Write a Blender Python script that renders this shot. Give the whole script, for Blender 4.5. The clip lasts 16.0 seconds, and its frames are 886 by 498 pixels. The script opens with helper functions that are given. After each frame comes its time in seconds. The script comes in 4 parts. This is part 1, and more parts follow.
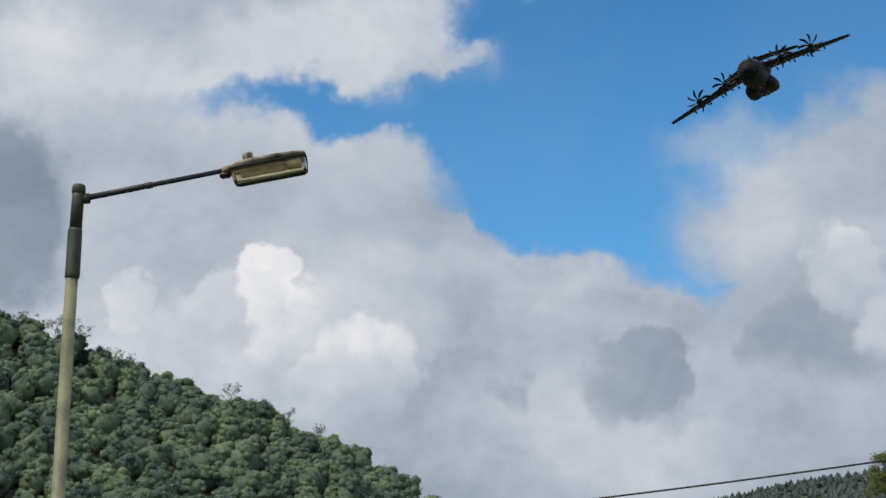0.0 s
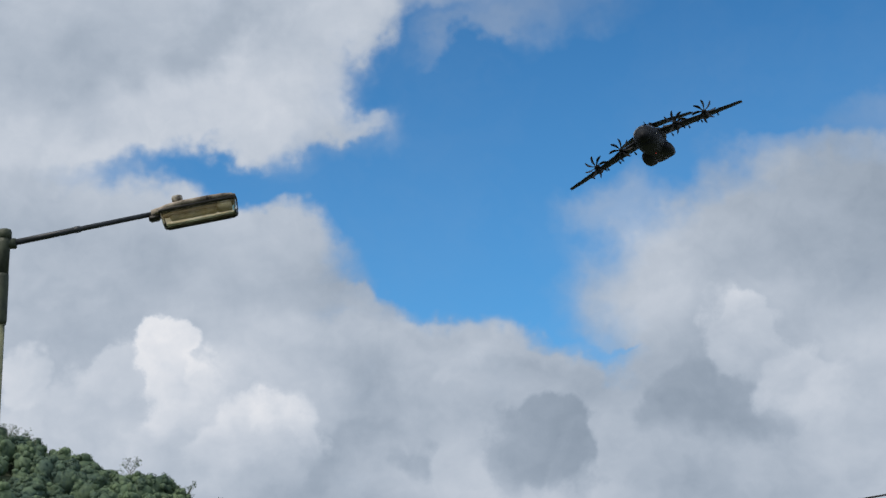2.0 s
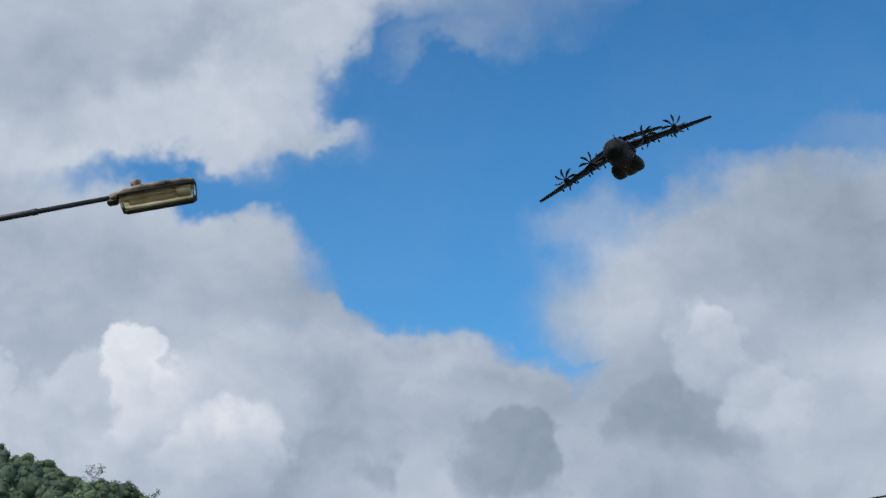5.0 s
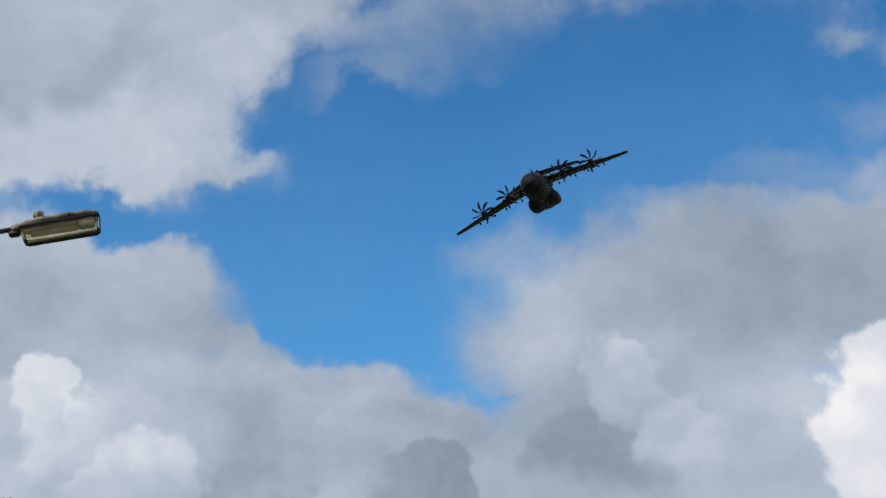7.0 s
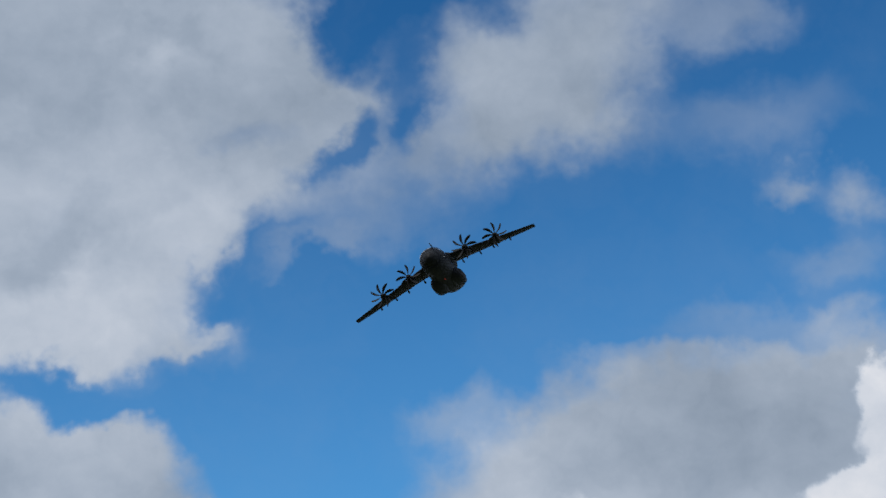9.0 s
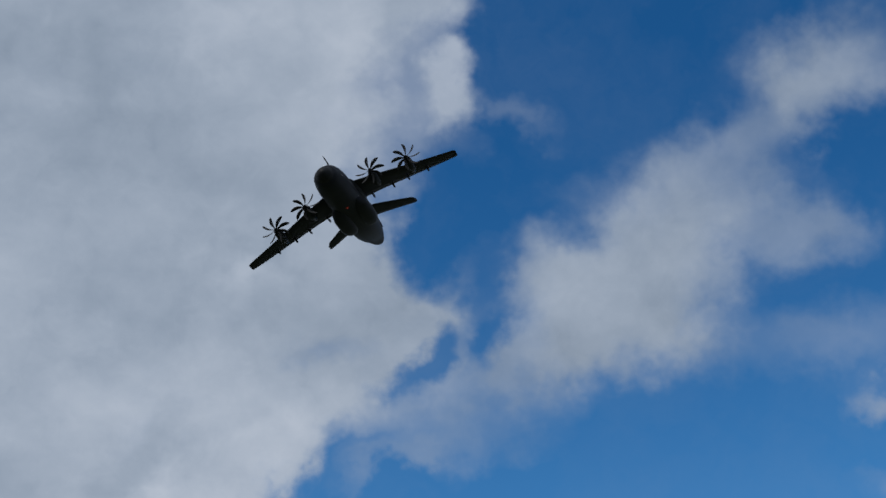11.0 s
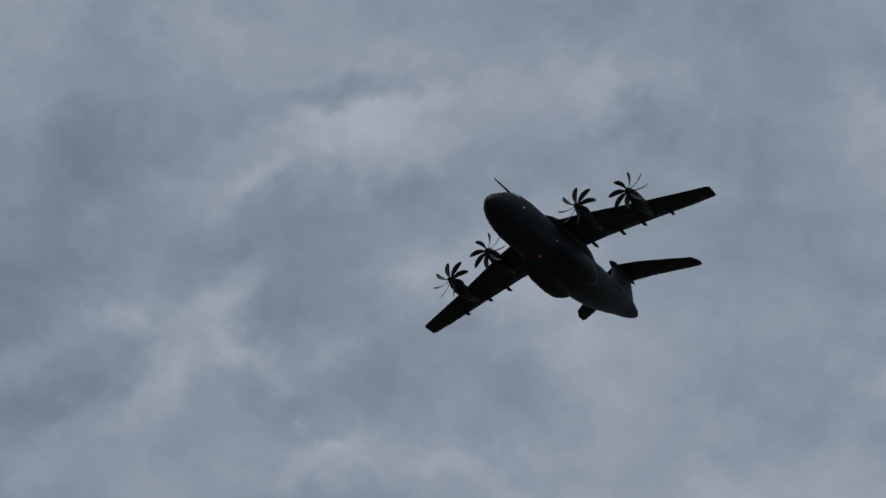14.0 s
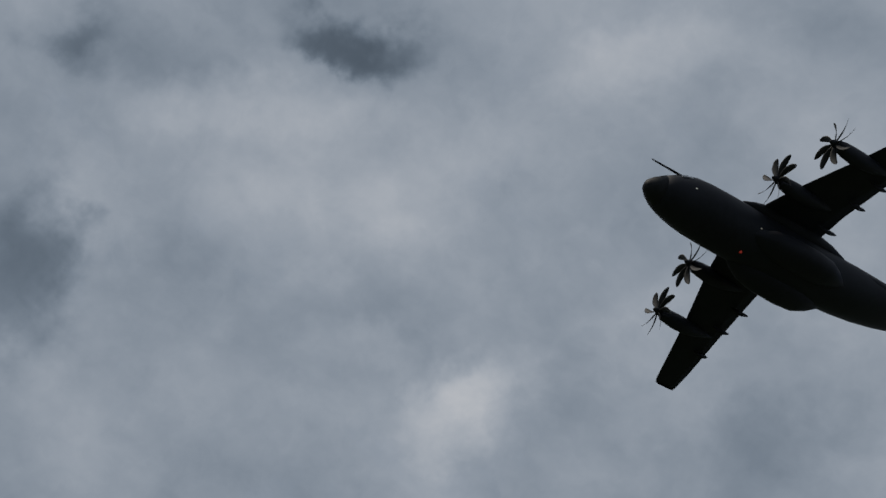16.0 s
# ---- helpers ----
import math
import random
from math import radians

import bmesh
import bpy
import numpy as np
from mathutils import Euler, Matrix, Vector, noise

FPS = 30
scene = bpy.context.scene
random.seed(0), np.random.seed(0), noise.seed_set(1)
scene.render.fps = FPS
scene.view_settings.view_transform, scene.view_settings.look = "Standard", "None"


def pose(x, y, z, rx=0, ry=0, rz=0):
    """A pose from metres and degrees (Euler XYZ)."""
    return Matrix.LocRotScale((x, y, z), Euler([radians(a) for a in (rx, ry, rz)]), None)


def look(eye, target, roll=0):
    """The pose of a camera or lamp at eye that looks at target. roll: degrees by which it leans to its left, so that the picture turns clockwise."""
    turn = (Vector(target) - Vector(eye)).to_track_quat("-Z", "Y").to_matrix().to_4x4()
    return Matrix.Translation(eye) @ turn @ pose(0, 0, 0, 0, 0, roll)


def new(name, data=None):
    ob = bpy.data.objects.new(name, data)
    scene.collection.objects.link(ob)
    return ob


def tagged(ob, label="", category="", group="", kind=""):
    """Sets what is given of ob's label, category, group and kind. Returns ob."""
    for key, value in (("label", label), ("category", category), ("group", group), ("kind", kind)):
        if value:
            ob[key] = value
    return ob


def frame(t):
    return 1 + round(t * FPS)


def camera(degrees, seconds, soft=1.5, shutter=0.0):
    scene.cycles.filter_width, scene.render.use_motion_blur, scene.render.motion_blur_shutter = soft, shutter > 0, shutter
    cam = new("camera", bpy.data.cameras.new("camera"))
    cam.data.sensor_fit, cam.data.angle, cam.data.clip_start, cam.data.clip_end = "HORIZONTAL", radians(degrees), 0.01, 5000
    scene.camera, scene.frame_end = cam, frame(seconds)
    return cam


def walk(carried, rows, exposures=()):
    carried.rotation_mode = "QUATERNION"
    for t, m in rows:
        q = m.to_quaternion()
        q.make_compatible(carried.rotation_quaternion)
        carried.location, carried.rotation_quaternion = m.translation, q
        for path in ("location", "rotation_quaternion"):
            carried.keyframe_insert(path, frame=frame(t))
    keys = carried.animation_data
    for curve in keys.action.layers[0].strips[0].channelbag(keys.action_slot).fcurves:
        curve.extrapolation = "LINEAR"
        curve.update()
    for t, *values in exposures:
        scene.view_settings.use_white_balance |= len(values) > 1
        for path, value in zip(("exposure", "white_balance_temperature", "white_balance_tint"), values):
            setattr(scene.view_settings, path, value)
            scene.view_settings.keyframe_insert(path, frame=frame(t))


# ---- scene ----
cam = camera(31.28, 16.0)
walk(cam, [
    (0.0, pose(0.297, -0.048, 1.780, 105.000, -0.000, -0.000)),
    (0.5, pose(0.181, -0.029, 1.706, 105.595, 0.567, 0.274)),
    (1.0, pose(0.056, -0.015, 1.651, 106.210, 0.927, -0.223)),
    (1.5, pose(-0.000, -0.000, 1.600, 106.819, 1.468, -2.235)),
    (2.0, pose(0.000, 0.024, 1.525, 107.446, 1.787, -3.243)),
    (2.5, pose(0.012, 0.038, 1.479, 107.671, 1.831, -3.315)),
    (3.0, pose(-0.000, 0.054, 1.430, 107.651, 1.801, -3.234)),
    (3.5, pose(-0.054, 0.072, 1.384, 107.624, 1.780, -3.268)),
    (6.0, pose(0.210, 0.069, 1.318, 108.130, 1.205, -6.003)),
    (6.5, pose(0.225, 0.062, 1.329, 108.358, 1.428, -6.725)),
    (7.0, pose(0.199, 0.059, 1.347, 108.909, 1.773, -7.561)),
    (7.5, pose(0.174, 0.061, 1.358, 110.023, 2.542, -8.274)),
    (8.0, pose(0.153, 0.067, 1.362, 111.327, 3.435, -8.795)),
    (8.2, pose(1.089, 1.708, 1.139, 111.992, 3.626, -8.687)),
    (8.4, pose(3.896, 6.632, 0.491, 112.326, 3.722, -8.632)),
    (8.6, pose(7.627, 13.176, -0.551, 113.097, 3.941, -8.503)),
    (8.8, pose(11.200, 19.444, -2.895, 113.941, 4.180, -8.358)),
    (9.0, pose(14.583, 25.376, -6.242, 114.858, 4.437, -8.198)),
    (9.2, pose(17.939, 31.263, -9.697, 115.843, 4.707, -8.019)),
    (9.4, pose(21.294, 37.147, -13.158, 116.829, 4.978, -7.839)),
    (9.6, pose(24.648, 43.031, -16.619, 117.764, 5.228, -7.661)),
    (9.8, pose(28.003, 48.915, -20.081, 118.699, 5.478, -7.483)),
    (10.0, pose(31.358, 54.798, -23.542, 119.442, 5.672, -7.335)),
    (10.2, pose(34.712, 60.682, -27.003, 120.185, 5.867, -7.188)),
    (10.3, pose(36.389, 63.624, -28.734, 120.415, 5.926, -7.141)),
    (10.4, pose(38.067, 66.566, -30.464, 120.645, 5.985, -7.095)),
    (10.5, pose(39.744, 69.508, -32.195, 120.875, 6.044, -7.048)),
    (11.0, pose(50.312, 84.173, -30.939, 122.797, 3.081, -5.648)),
    (11.5, pose(61.035, 96.870, -26.093, 124.511, -0.814, -3.644)),
    (12.0, pose(71.460, 108.242, -19.020, 125.740, -4.261, -1.433)),
    (12.5, pose(81.271, 118.874, -10.873, 126.389, -7.989, 0.536)),
    (13.0, pose(90.288, 129.289, -2.586, 125.756, -10.356, 3.564)),
    (13.5, pose(98.469, 139.953, 5.126, 124.867, -11.975, 7.454)),
    (14.0, pose(105.909, 151.269, 11.758, 124.685, -14.011, 10.888)),
    (14.5, pose(112.840, 163.583, 17.028, 124.098, -16.150, 14.818)),
    (15.0, pose(119.630, 177.179, 20.864, 124.579, -17.831, 19.867)),
    (15.2, pose(122.415, 183.030, 22.024, 125.145, -18.393, 22.298)),
    (15.5, pose(126.784, 192.284, 23.416, 126.157, -18.725, 27.012)),
    (16.0, pose(134.947, 209.061, 25.045, 127.349, -20.949, 36.320)),
], exposures=[(0.0, -0.05, 6950, 10), (2.0, -0.1, 6720, 10), (3.5, -0.13, 6580, 10), (6.0, -0.17, 6500, 10), (8.0, -0.27, 6450, 10), (10.5, -0.27, 6430, 10), (11.0, -0.38, 6400, 10), (12.0, -0.62, 6380, 10), (12.5, -0.72, 6400, 10), (13.0, -0.78, 6430, 10), (13.5, -0.83, 6480, 10), (14.0, -0.75, 6520, 10), (14.5, -0.98, 6560, 10), (15.2, -0.88, 6740, 10), (16.0, -0.65, 6850, 10)])

# ---- sky, sun ----
SUN_AZ, SUN_EL = radians(-128), radians(50)      # azimuth clockwise from +y
world = bpy.data.worlds.new("world")
scene.world = world
world.use_nodes = True
wt = world.node_tree
wt.nodes.clear()


def wnode(kind, **settings):
    n = wt.nodes.new(kind)
    for key, value in settings.items():
        setattr(n, key, value)
    return n


def wmath(op, a, b=None):
    n = wnode("ShaderNodeMath", operation=op)
    for i, v in enumerate((a, b)):
        if v is None:
            continue
        if isinstance(v, (int, float)):
            n.inputs[i].default_value = v
        else:
            wt.links.new(v, n.inputs[i])
    return n.outputs[0]


def wvec(op, a, b=None, scale=None):
    n = wnode("ShaderNodeVectorMath", operation=op)
    for i, v in enumerate((a, b)):
        if v is None:
            continue
        if isinstance(v, tuple):
            n.inputs[i].default_value = v
        else:
            wt.links.new(v, n.inputs[i])
    if scale is not None:
        n.inputs["Scale"].default_value = scale
    return n.outputs["Value"] if op == "LENGTH" else n.outputs["Vector"]


def wnoise(vector, scale, detail, rough=0.55):
    n = wnode("ShaderNodeTexNoise")
    wt.links.new(vector, n.inputs["Vector"])
    n.inputs["Scale"].default_value = scale
    n.inputs["Detail"].default_value = detail
    n.inputs["Roughness"].default_value = rough
    return n


way = wnode("ShaderNodeTexCoord").outputs["Generated"]


def drift(amounts):
    out = way
    for scale, detail, amount in amounts:
        n = wnoise(way, scale, detail, 0.6)
        off = wvec("SCALE", wvec("SUBTRACT", n.outputs["Color"], (0.5, 0.5, 0.5)), scale=amount)
        out = wvec("ADD", out, off)
    return out


WAYS = {}
WAYS["soft"] = drift([(5.0, 2.0, 0.07), (15.0, 4.0, 0.075), (44.0, 5.0, 0.024)])
WAYS["puff"] = drift([(9.0, 1.0, 0.035), (21.0, 2.0, 0.055), (60.0, 4.0, 0.024)])
first = wnode("ShaderNodeCombineXYZ")
first.inputs[0].default_value, first.inputs[1].default_value = 0.46, 1.0
LAYERS = [first.outputs[0]]     # x: how light the cloud is, y: how much of the blue it hides


def layer(edge, az, el, w, h, tilt, shade, hides, share, soft):
    """One soft patch of the sky: azimuth, elevation, half width, half height and tilt in degrees."""
    a, e, k = radians(az), radians(el), radians(tilt)
    c = Vector((math.sin(a) * math.cos(e), math.cos(a) * math.cos(e), math.sin(e)))
    east = Vector((math.cos(a), -math.sin(a), 0))
    up = east.cross(c) * -1
    if up.z < 0:
        up = -up
    u = east * math.cos(k) + up * math.sin(k)
    v = c.cross(u)
    m = Matrix((u, v, c)).transposed()
    n = wnode("ShaderNodeMapping", vector_type="TEXTURE")
    wt.links.new(WAYS[edge], n.inputs["Vector"])
    n.inputs["Location"].default_value = c
    n.inputs["Rotation"].default_value = m.to_euler()
    n.inputs["Scale"].default_value = (radians(w), radians(h), 0.6)
    r = wvec("LENGTH", n.outputs[0])
    g = wnode("ShaderNodeMapRange", interpolation_type="SMOOTHSTEP")
    wt.links.new(r, g.inputs["Value"])
    g.inputs["From Min"].default_value, g.inputs["From Max"].default_value = 1.0, 1.0 - soft
    g.inputs["To Min"].default_value, g.inputs["To Max"].default_value = 0.0, share
    mix = wnode("ShaderNodeMix", data_type="VECTOR")
    wt.links.new(LAYERS[-1], mix.inputs[4])
    if edge == "puff":      # a heap of cloud: firm and light at its top, fading away below
        local = wnode("ShaderNodeSeparateXYZ")
        wt.links.new(n.outputs[0], local.inputs[0])
        fade = wnode("ShaderNodeMapRange", interpolation_type="SMOOTHSTEP")
        wt.links.new(local.outputs[1], fade.inputs["Value"])
        fade.inputs["From Min"].default_value, fade.inputs["From Max"].default_value = 1.0, -0.1
        wt.links.new(wmath("MULTIPLY", g.outputs[0], fade.outputs[0]), mix.inputs[0])
        side = wmath("SUBTRACT", wmath("MULTIPLY", local.outputs[1], -1.0), wmath("MULTIPLY", local.outputs[0], 0.7))
        body = wnode("ShaderNodeCombineXYZ")
        wt.links.new(wmath("ADD", shade, wmath("MULTIPLY", side, shade * 0.13)), body.inputs[0])
        body.inputs[1].default_value = hides
        wt.links.new(body.outputs[0], mix.inputs[5])
    else:
        wt.links.new(g.outputs[0], mix.inputs[0])
        mix.inputs[5].default_value = (shade, hides, 0)
    LAYERS.append(mix.outputs[1])
    if len(LAYERS) % 12 == 0:       # one batch of patches is worked out after the other
        for key in WAYS:
            tie = wnode("ShaderNodeVectorMath", operation="MULTIPLY_ADD")
            wt.links.new(LAYERS[-1], tie.inputs[0])
            tie.inputs[1].default_value = (1e-9, 1e-9, 1e-9)
            wt.links.new(WAYS[key], tie.inputs[2])
            WAYS[key] = tie.outputs[0]


def blue(az, el, w, h, tilt, shade, share, soft):
    layer("soft", az, el, w, h, tilt, 0.5, 0.0, share, soft)


def cloud(az, el, w, h, tilt, shade, share, soft):
    layer("soft", az, el, w, h, tilt, shade, 1.0, share, soft)


def puff(az, el, w, h, tilt, shade, share, soft):
    layer("puff", az, el, w, h, tilt, shade, 1.0, share, soft)


blue(10.82, 21.68, 25.52, 14.70, -3, 0, 1, 0.3)
blue(20.97, 31.12, 15.24, 15.24, -11, 0, 1, 0.3)
blue(14.85, 38.14, 8.36, 7.96, -5, 0, 1, 0.35)
cloud(-0.99, 11.14, 20.03, 5.01, -6, 0.55, 1, 0.3)
cloud(-6.61, 16.21, 6.94, 3.77, -4, 0.54, 1, 0.4)
cloud(3.30, 12.51, 8.11, 3.34, -13, 0.58, 1, 0.4)
cloud(14.35, 10.13, 20.11, 3.62, -3, 0.55, 1, 0.4)
cloud(-14.34, 16.76, 9.14, 5.16, -2, 0.55, 1, 0.4)
cloud(-7.77, 17.73, 6.69, 2.84, -6, 0.54, 0.95, 0.5)
cloud(-3.08, 17.25, 4.70, 1.84, -11, 0.54, 0.85, 0.6)
cloud(-9.88, 22.44, 10.01, 2.60, 10, 0.6, 1, 0.4)
cloud(-6.10, 26.16, 11.07, 4.55, 13, 0.5, 1, 0.4)
cloud(-5.51, 22.83, 6.57, 2.09, 3, 0.58, 1, 0.5)
cloud(0.24, 26.66, 5.43, 2.61, 27, 0.55, 1, 0.6)
cloud(0.08, 22.03, 3.85, 1.52, -3, 0.55, 0.75, 0.9)
cloud(0.35, 22.04, 3.45, 1.52, 20, 0.56, 0.75, 0.9)
blue(-3.78, 20.69, 3.45, 0.93, -9, 0, 0.85, 0.9)
cloud(2.93, 26.11, 1.82, 2.23, 10, 0.56, 0.7, 0.9)
cloud(17.90, 15.94, 10.49, 3.83, 1, 0.5, 1, 0.5)
cloud(22.75, 17.10, 7.55, 3.77, 2, 0.49, 1, 0.5)
cloud(11.82, 16.12, 4.69, 3.06, -3, 0.52, 0.75, 0.9)
cloud(13.60, 14.19, 5.28, 1.42, -3, 0.55, 0.8, 0.8)
cloud(10.23, 18.64, 2.25, 1.23, -3, 0.48, 0.5, 1)
cloud(18.16, 18.75, 7.06, 1.01, -0, 0.48, 0.45, 1)
cloud(21.95, 20.79, 5.18, 1.20, 5, 0.44, 0.35, 1)
blue(9.80, 13.76, 3.46, 0.41, -4, 0, 0.55, 0.9)
blue(19.44, 12.70, 1.40, 0.28, -4, 0, 0.5, 0.9)
cloud(0.75, 10.93, 6.74, 1.02, -0, 0.49, 0.7, 0.9)
cloud(4.53, 13.34, 5.30, 1.22, -13, 0.64, 0.6, 1)
cloud(-1.78, 14.60, 4.70, 1.02, -8, 0.6, 0.5, 1)
cloud(6.21, 12.86, 7.12, 0.81, -7, 0.5, 0.6, 1)
cloud(2.38, 7.89, 16.23, 1.22, -0, 0.56, 0.6, 1)
cloud(17.14, 12.63, 9.44, 3.01, -5, 0.54, 1, 0.5)
cloud(14.34, 15.69, 5.69, 1.22, -5, 0.52, 0.7, 1)
cloud(-16.23, 15.34, 3.35, 3.64, -21, 0.31, 1, 0.5)
cloud(-3.95, 18.05, 3.67, 1.83, 1, 0.54, 1, 0.45)
cloud(0.13, 15.94, 2.66, 0.92, -14, 0.55, 0.9, 0.6)
blue(5.85, 28.82, 1.52, 2.43, -12, 0, 0.9, 0.8)
blue(2.22, 23.83, 3.04, 1.52, 40, 0, 0.95, 0.7)
blue(0.24, 21.00, 3.23, 0.91, 10, 0, 0.8, 0.8)
cloud(0.25, 22.01, 2.63, 0.85, 8, 0.54, 0.65, 0.9)
cloud(3.40, 27.25, 1.52, 1.01, 19, 0.56, 0.9, 0.7)
cloud(-1.98, 27.99, 3.99, 1.00, 12, 0.42, 0.6, 1)
cloud(12.17, 28.32, 6.70, 1.73, 17, 0.48, 0.35, 1)
cloud(-0.08, 11.04, 4.69, 0.57, 0, 0.46, 0.6, 1)
cloud(1.38, 12.97, 5.31, 0.57, -4, 0.61, 0.6, 1)
cloud(0.74, 8.50, 6.71, 0.91, 0, 0.59, 0.6, 1)
cloud(3.30, 15.00, 2.45, 0.57, -9, 0.62, 0.7, 0.8)
cloud(11.50, 8.73, 4.99, 0.70, 0, 0.58, 0.6, 1)
cloud(-10.21, 16.21, 4.03, 0.50, 6, 0.49, 0.6, 1)
blue(9.99, 13.98, 1.83, 0.28, 1, 0, 0.5, 1)
cloud(20.09, 19.60, 6.66, 0.81, 1, 0.54, 0.6, 1)
cloud(18.20, 16.36, 5.05, 1.21, -1, 0.47, 0.5, 1)
cloud(22.79, 27.54, 6.58, 1.79, 0, 0.46, 0.28, 1)
puff(-9.35, 10.79, 4.43, 3.43, 2, 0.58, 0.8, 0.5)
cloud(-11.07, 12.84, 1.25, 1.51, 2, 0.71, 0.95, 0.4)
puff(-9.41, 12.20, 1.51, 1.61, 2, 0.62, 0.9, 0.35)
puff(-7.79, 12.45, 1.52, 2.03, 2, 0.64, 0.95, 0.3)
puff(-7.93, 10.83, 2.22, 1.82, 1, 0.6, 0.7, 0.6)
puff(-5.47, 10.89, 3.05, 3.86, 1, 0.64, 0.9, 0.4)
puff(-6.17, 13.72, 1.34, 1.93, 12, 0.76, 1, 0.22)
puff(-5.41, 12.41, 1.42, 2.24, 1, 0.73, 0.95, 0.35)
puff(-3.29, 10.10, 2.14, 2.85, -14, 0.67, 1, 0.22)
puff(-2.79, 11.13, 1.12, 1.53, 1, 0.76, 0.8, 0.5)
puff(-4.59, 8.47, 2.43, 2.23, 1, 0.6, 0.6, 0.8)
cloud(-11.11, 12.74, 1.25, 1.25, 2, 0.68, 0.95, 0.4)
puff(-8.09, 12.45, 1.82, 1.82, 2, 0.6, 0.9, 0.3)
puff(-6.17, 13.72, 1.12, 1.53, 6, 0.75, 1, 0.25)
puff(7.60, 10.20, 1.75, 1.80, -1, 0.38, 1, 0.25)
puff(6.41, 9.86, 1.26, 1.82, -1, 0.39, 0.8, 0.4)
puff(8.43, 9.61, 1.21, 1.71, -1, 0.39, 0.8, 0.4)
puff(3.12, 9.90, 1.22, 1.22, -1, 0.42, 0.8, 0.5)
puff(2.19, 9.91, 0.81, 0.81, -0, 0.44, 0.6, 0.6)
puff(12.03, 11.10, 1.40, 1.80, -2, 0.42, 0.8, 0.4)
puff(13.61, 11.03, 2.19, 1.89, -11, 0.4, 0.9, 0.4)
puff(15.34, 10.55, 1.77, 1.58, -3, 0.42, 0.7, 0.6)
puff(15.11, 12.94, 1.48, 2.77, 7, 0.62, 0.95, 0.3)
puff(13.62, 11.37, 3.03, 1.82, -3, 0.42, 0.9, 0.4)
puff(15.11, 13.50, 1.21, 2.02, -4, 0.64, 0.95, 0.25)
puff(16.53, 12.00, 1.81, 2.21, -4, 0.62, 0.9, 0.3)
puff(17.93, 11.71, 1.50, 1.80, -4, 0.6, 0.85, 0.4)
puff(26.51, 10.09, 5.21, 5.79, 18, 0.74, 1, 0.12)
puff(26.65, 13.17, 2.92, 5.26, -8, 0.76, 1, 0.12)
puff(26.09, 16.80, 1.97, 2.17, -9, 0.76, 1, 0.25)
puff(24.86, 14.19, 1.18, 1.97, -7, 0.78, 0.8, 0.4)
puff(23.49, 11.79, 1.38, 2.16, -7, 0.76, 0.8, 0.4)
cloud(11.68, 27.95, 4.67, 1.83, 20, 0.46, 0.42, 1)
cloud(15.72, 29.03, 4.65, 1.51, 14, 0.46, 0.45, 1)
cloud(7.19, 25.75, 4.89, 1.22, -12, 0.48, 0.22, 1)
cloud(24.47, 25.68, 1.99, 0.89, 0, 0.5, 0.6, 1)
cloud(27.04, 24.44, 1.97, 1.67, -11, 0.52, 0.65, 1)
cloud(25.42, 22.51, 3.17, 1.29, -10, 0.5, 0.35, 1)
cloud(-9.47, 39.28, 13.03, 6.51, 7, 0.49, 1, 0.35)
cloud(2.23, 35.18, 7.13, 4.69, -16, 0.55, 1, 0.45)
cloud(-6.13, 29.54, 11.20, 5.00, 15, 0.5, 1, 0.4)
cloud(-0.83, 26.87, 5.65, 4.44, 20, 0.54, 1, 0.5)
cloud(15.02, 32.35, 6.10, 5.49, 38, 0.5, 0.85, 1)
cloud(16.42, 34.85, 3.04, 2.64, 37, 0.52, 0.6, 1)
cloud(24.08, 36.89, 5.16, 2.58, 12, 0.5, 0.8, 1)
cloud(11.07, 27.41, 5.70, 3.05, 25, 0.46, 0.45, 1)
cloud(22.82, 32.03, 2.99, 1.80, -12, 0.5, 0.5, 1)
cloud(16.31, 39.76, 2.82, 1.01, -9, 0.5, 0.3, 1)
cloud(18.59, 33.34, 4.67, 4.06, 39, 0.5, 0.7, 1)
cloud(23.55, 36.10, 4.40, 1.80, 5, 0.5, 0.4, 1)
cloud(15.48, 30.15, 5.13, 3.95, -3, 0.5, 0.85, 0.7)
cloud(4.04, 30.24, 5.89, 5.28, 2, 0.52, 0.95, 0.5)
cloud(8.25, 32.74, 1.82, 2.23, -0, 0.5, 0.6, 1)
cloud(-7.61, 37.32, 11.41, 8.56, 9, 0.49, 1, 0.4)
cloud(0.76, 42.13, 5.28, 3.25, 24, 0.5, 0.8, 0.9)
cloud(6.77, 39.83, 3.04, 2.23, 20, 0.45, 0.4, 1)
blue(12.90, 37.72, 8.48, 6.51, -12, 0, 1, 0.45)
blue(5.37, 36.05, 3.23, 1.61, 33, 0, 0.7, 1)
blue(12.39, 44.61, 3.33, 4.31, -3, 0, 0.9, 0.7)
blue(9.74, 38.95, 4.19, 4.58, -0, 0, 0.9, 0.7)
blue(8.11, 34.14, 3.40, 2.20, -19, 0, 0.8, 0.9)
cloud(4.39, 37.11, 4.66, 3.65, -23, 0.53, 0.6, 0.9)
cloud(-56.03, 35.20, 10.62, 4.08, 38, 0.56, 0.7, 1)
cloud(-63.44, 35.15, 3.83, 2.22, 33, 0.66, 0.6, 1)
cloud(-46.39, 43.66, 6.65, 2.22, 37, 0.62, 0.5, 1)
cloud(-65.51, 29.46, 2.99, 4.59, 33, 0.6, 0.6, 1)
cloud(-53.02, 30.30, 8.57, 1.84, 38, 0.42, 0.5, 1)
cloud(-47.86, 29.92, 3.87, 2.24, 49, 0.78, 0.8, 1)
cloud(-66.59, 25.99, 3.16, 3.75, 33, 0.27, 0.95, 0.8)
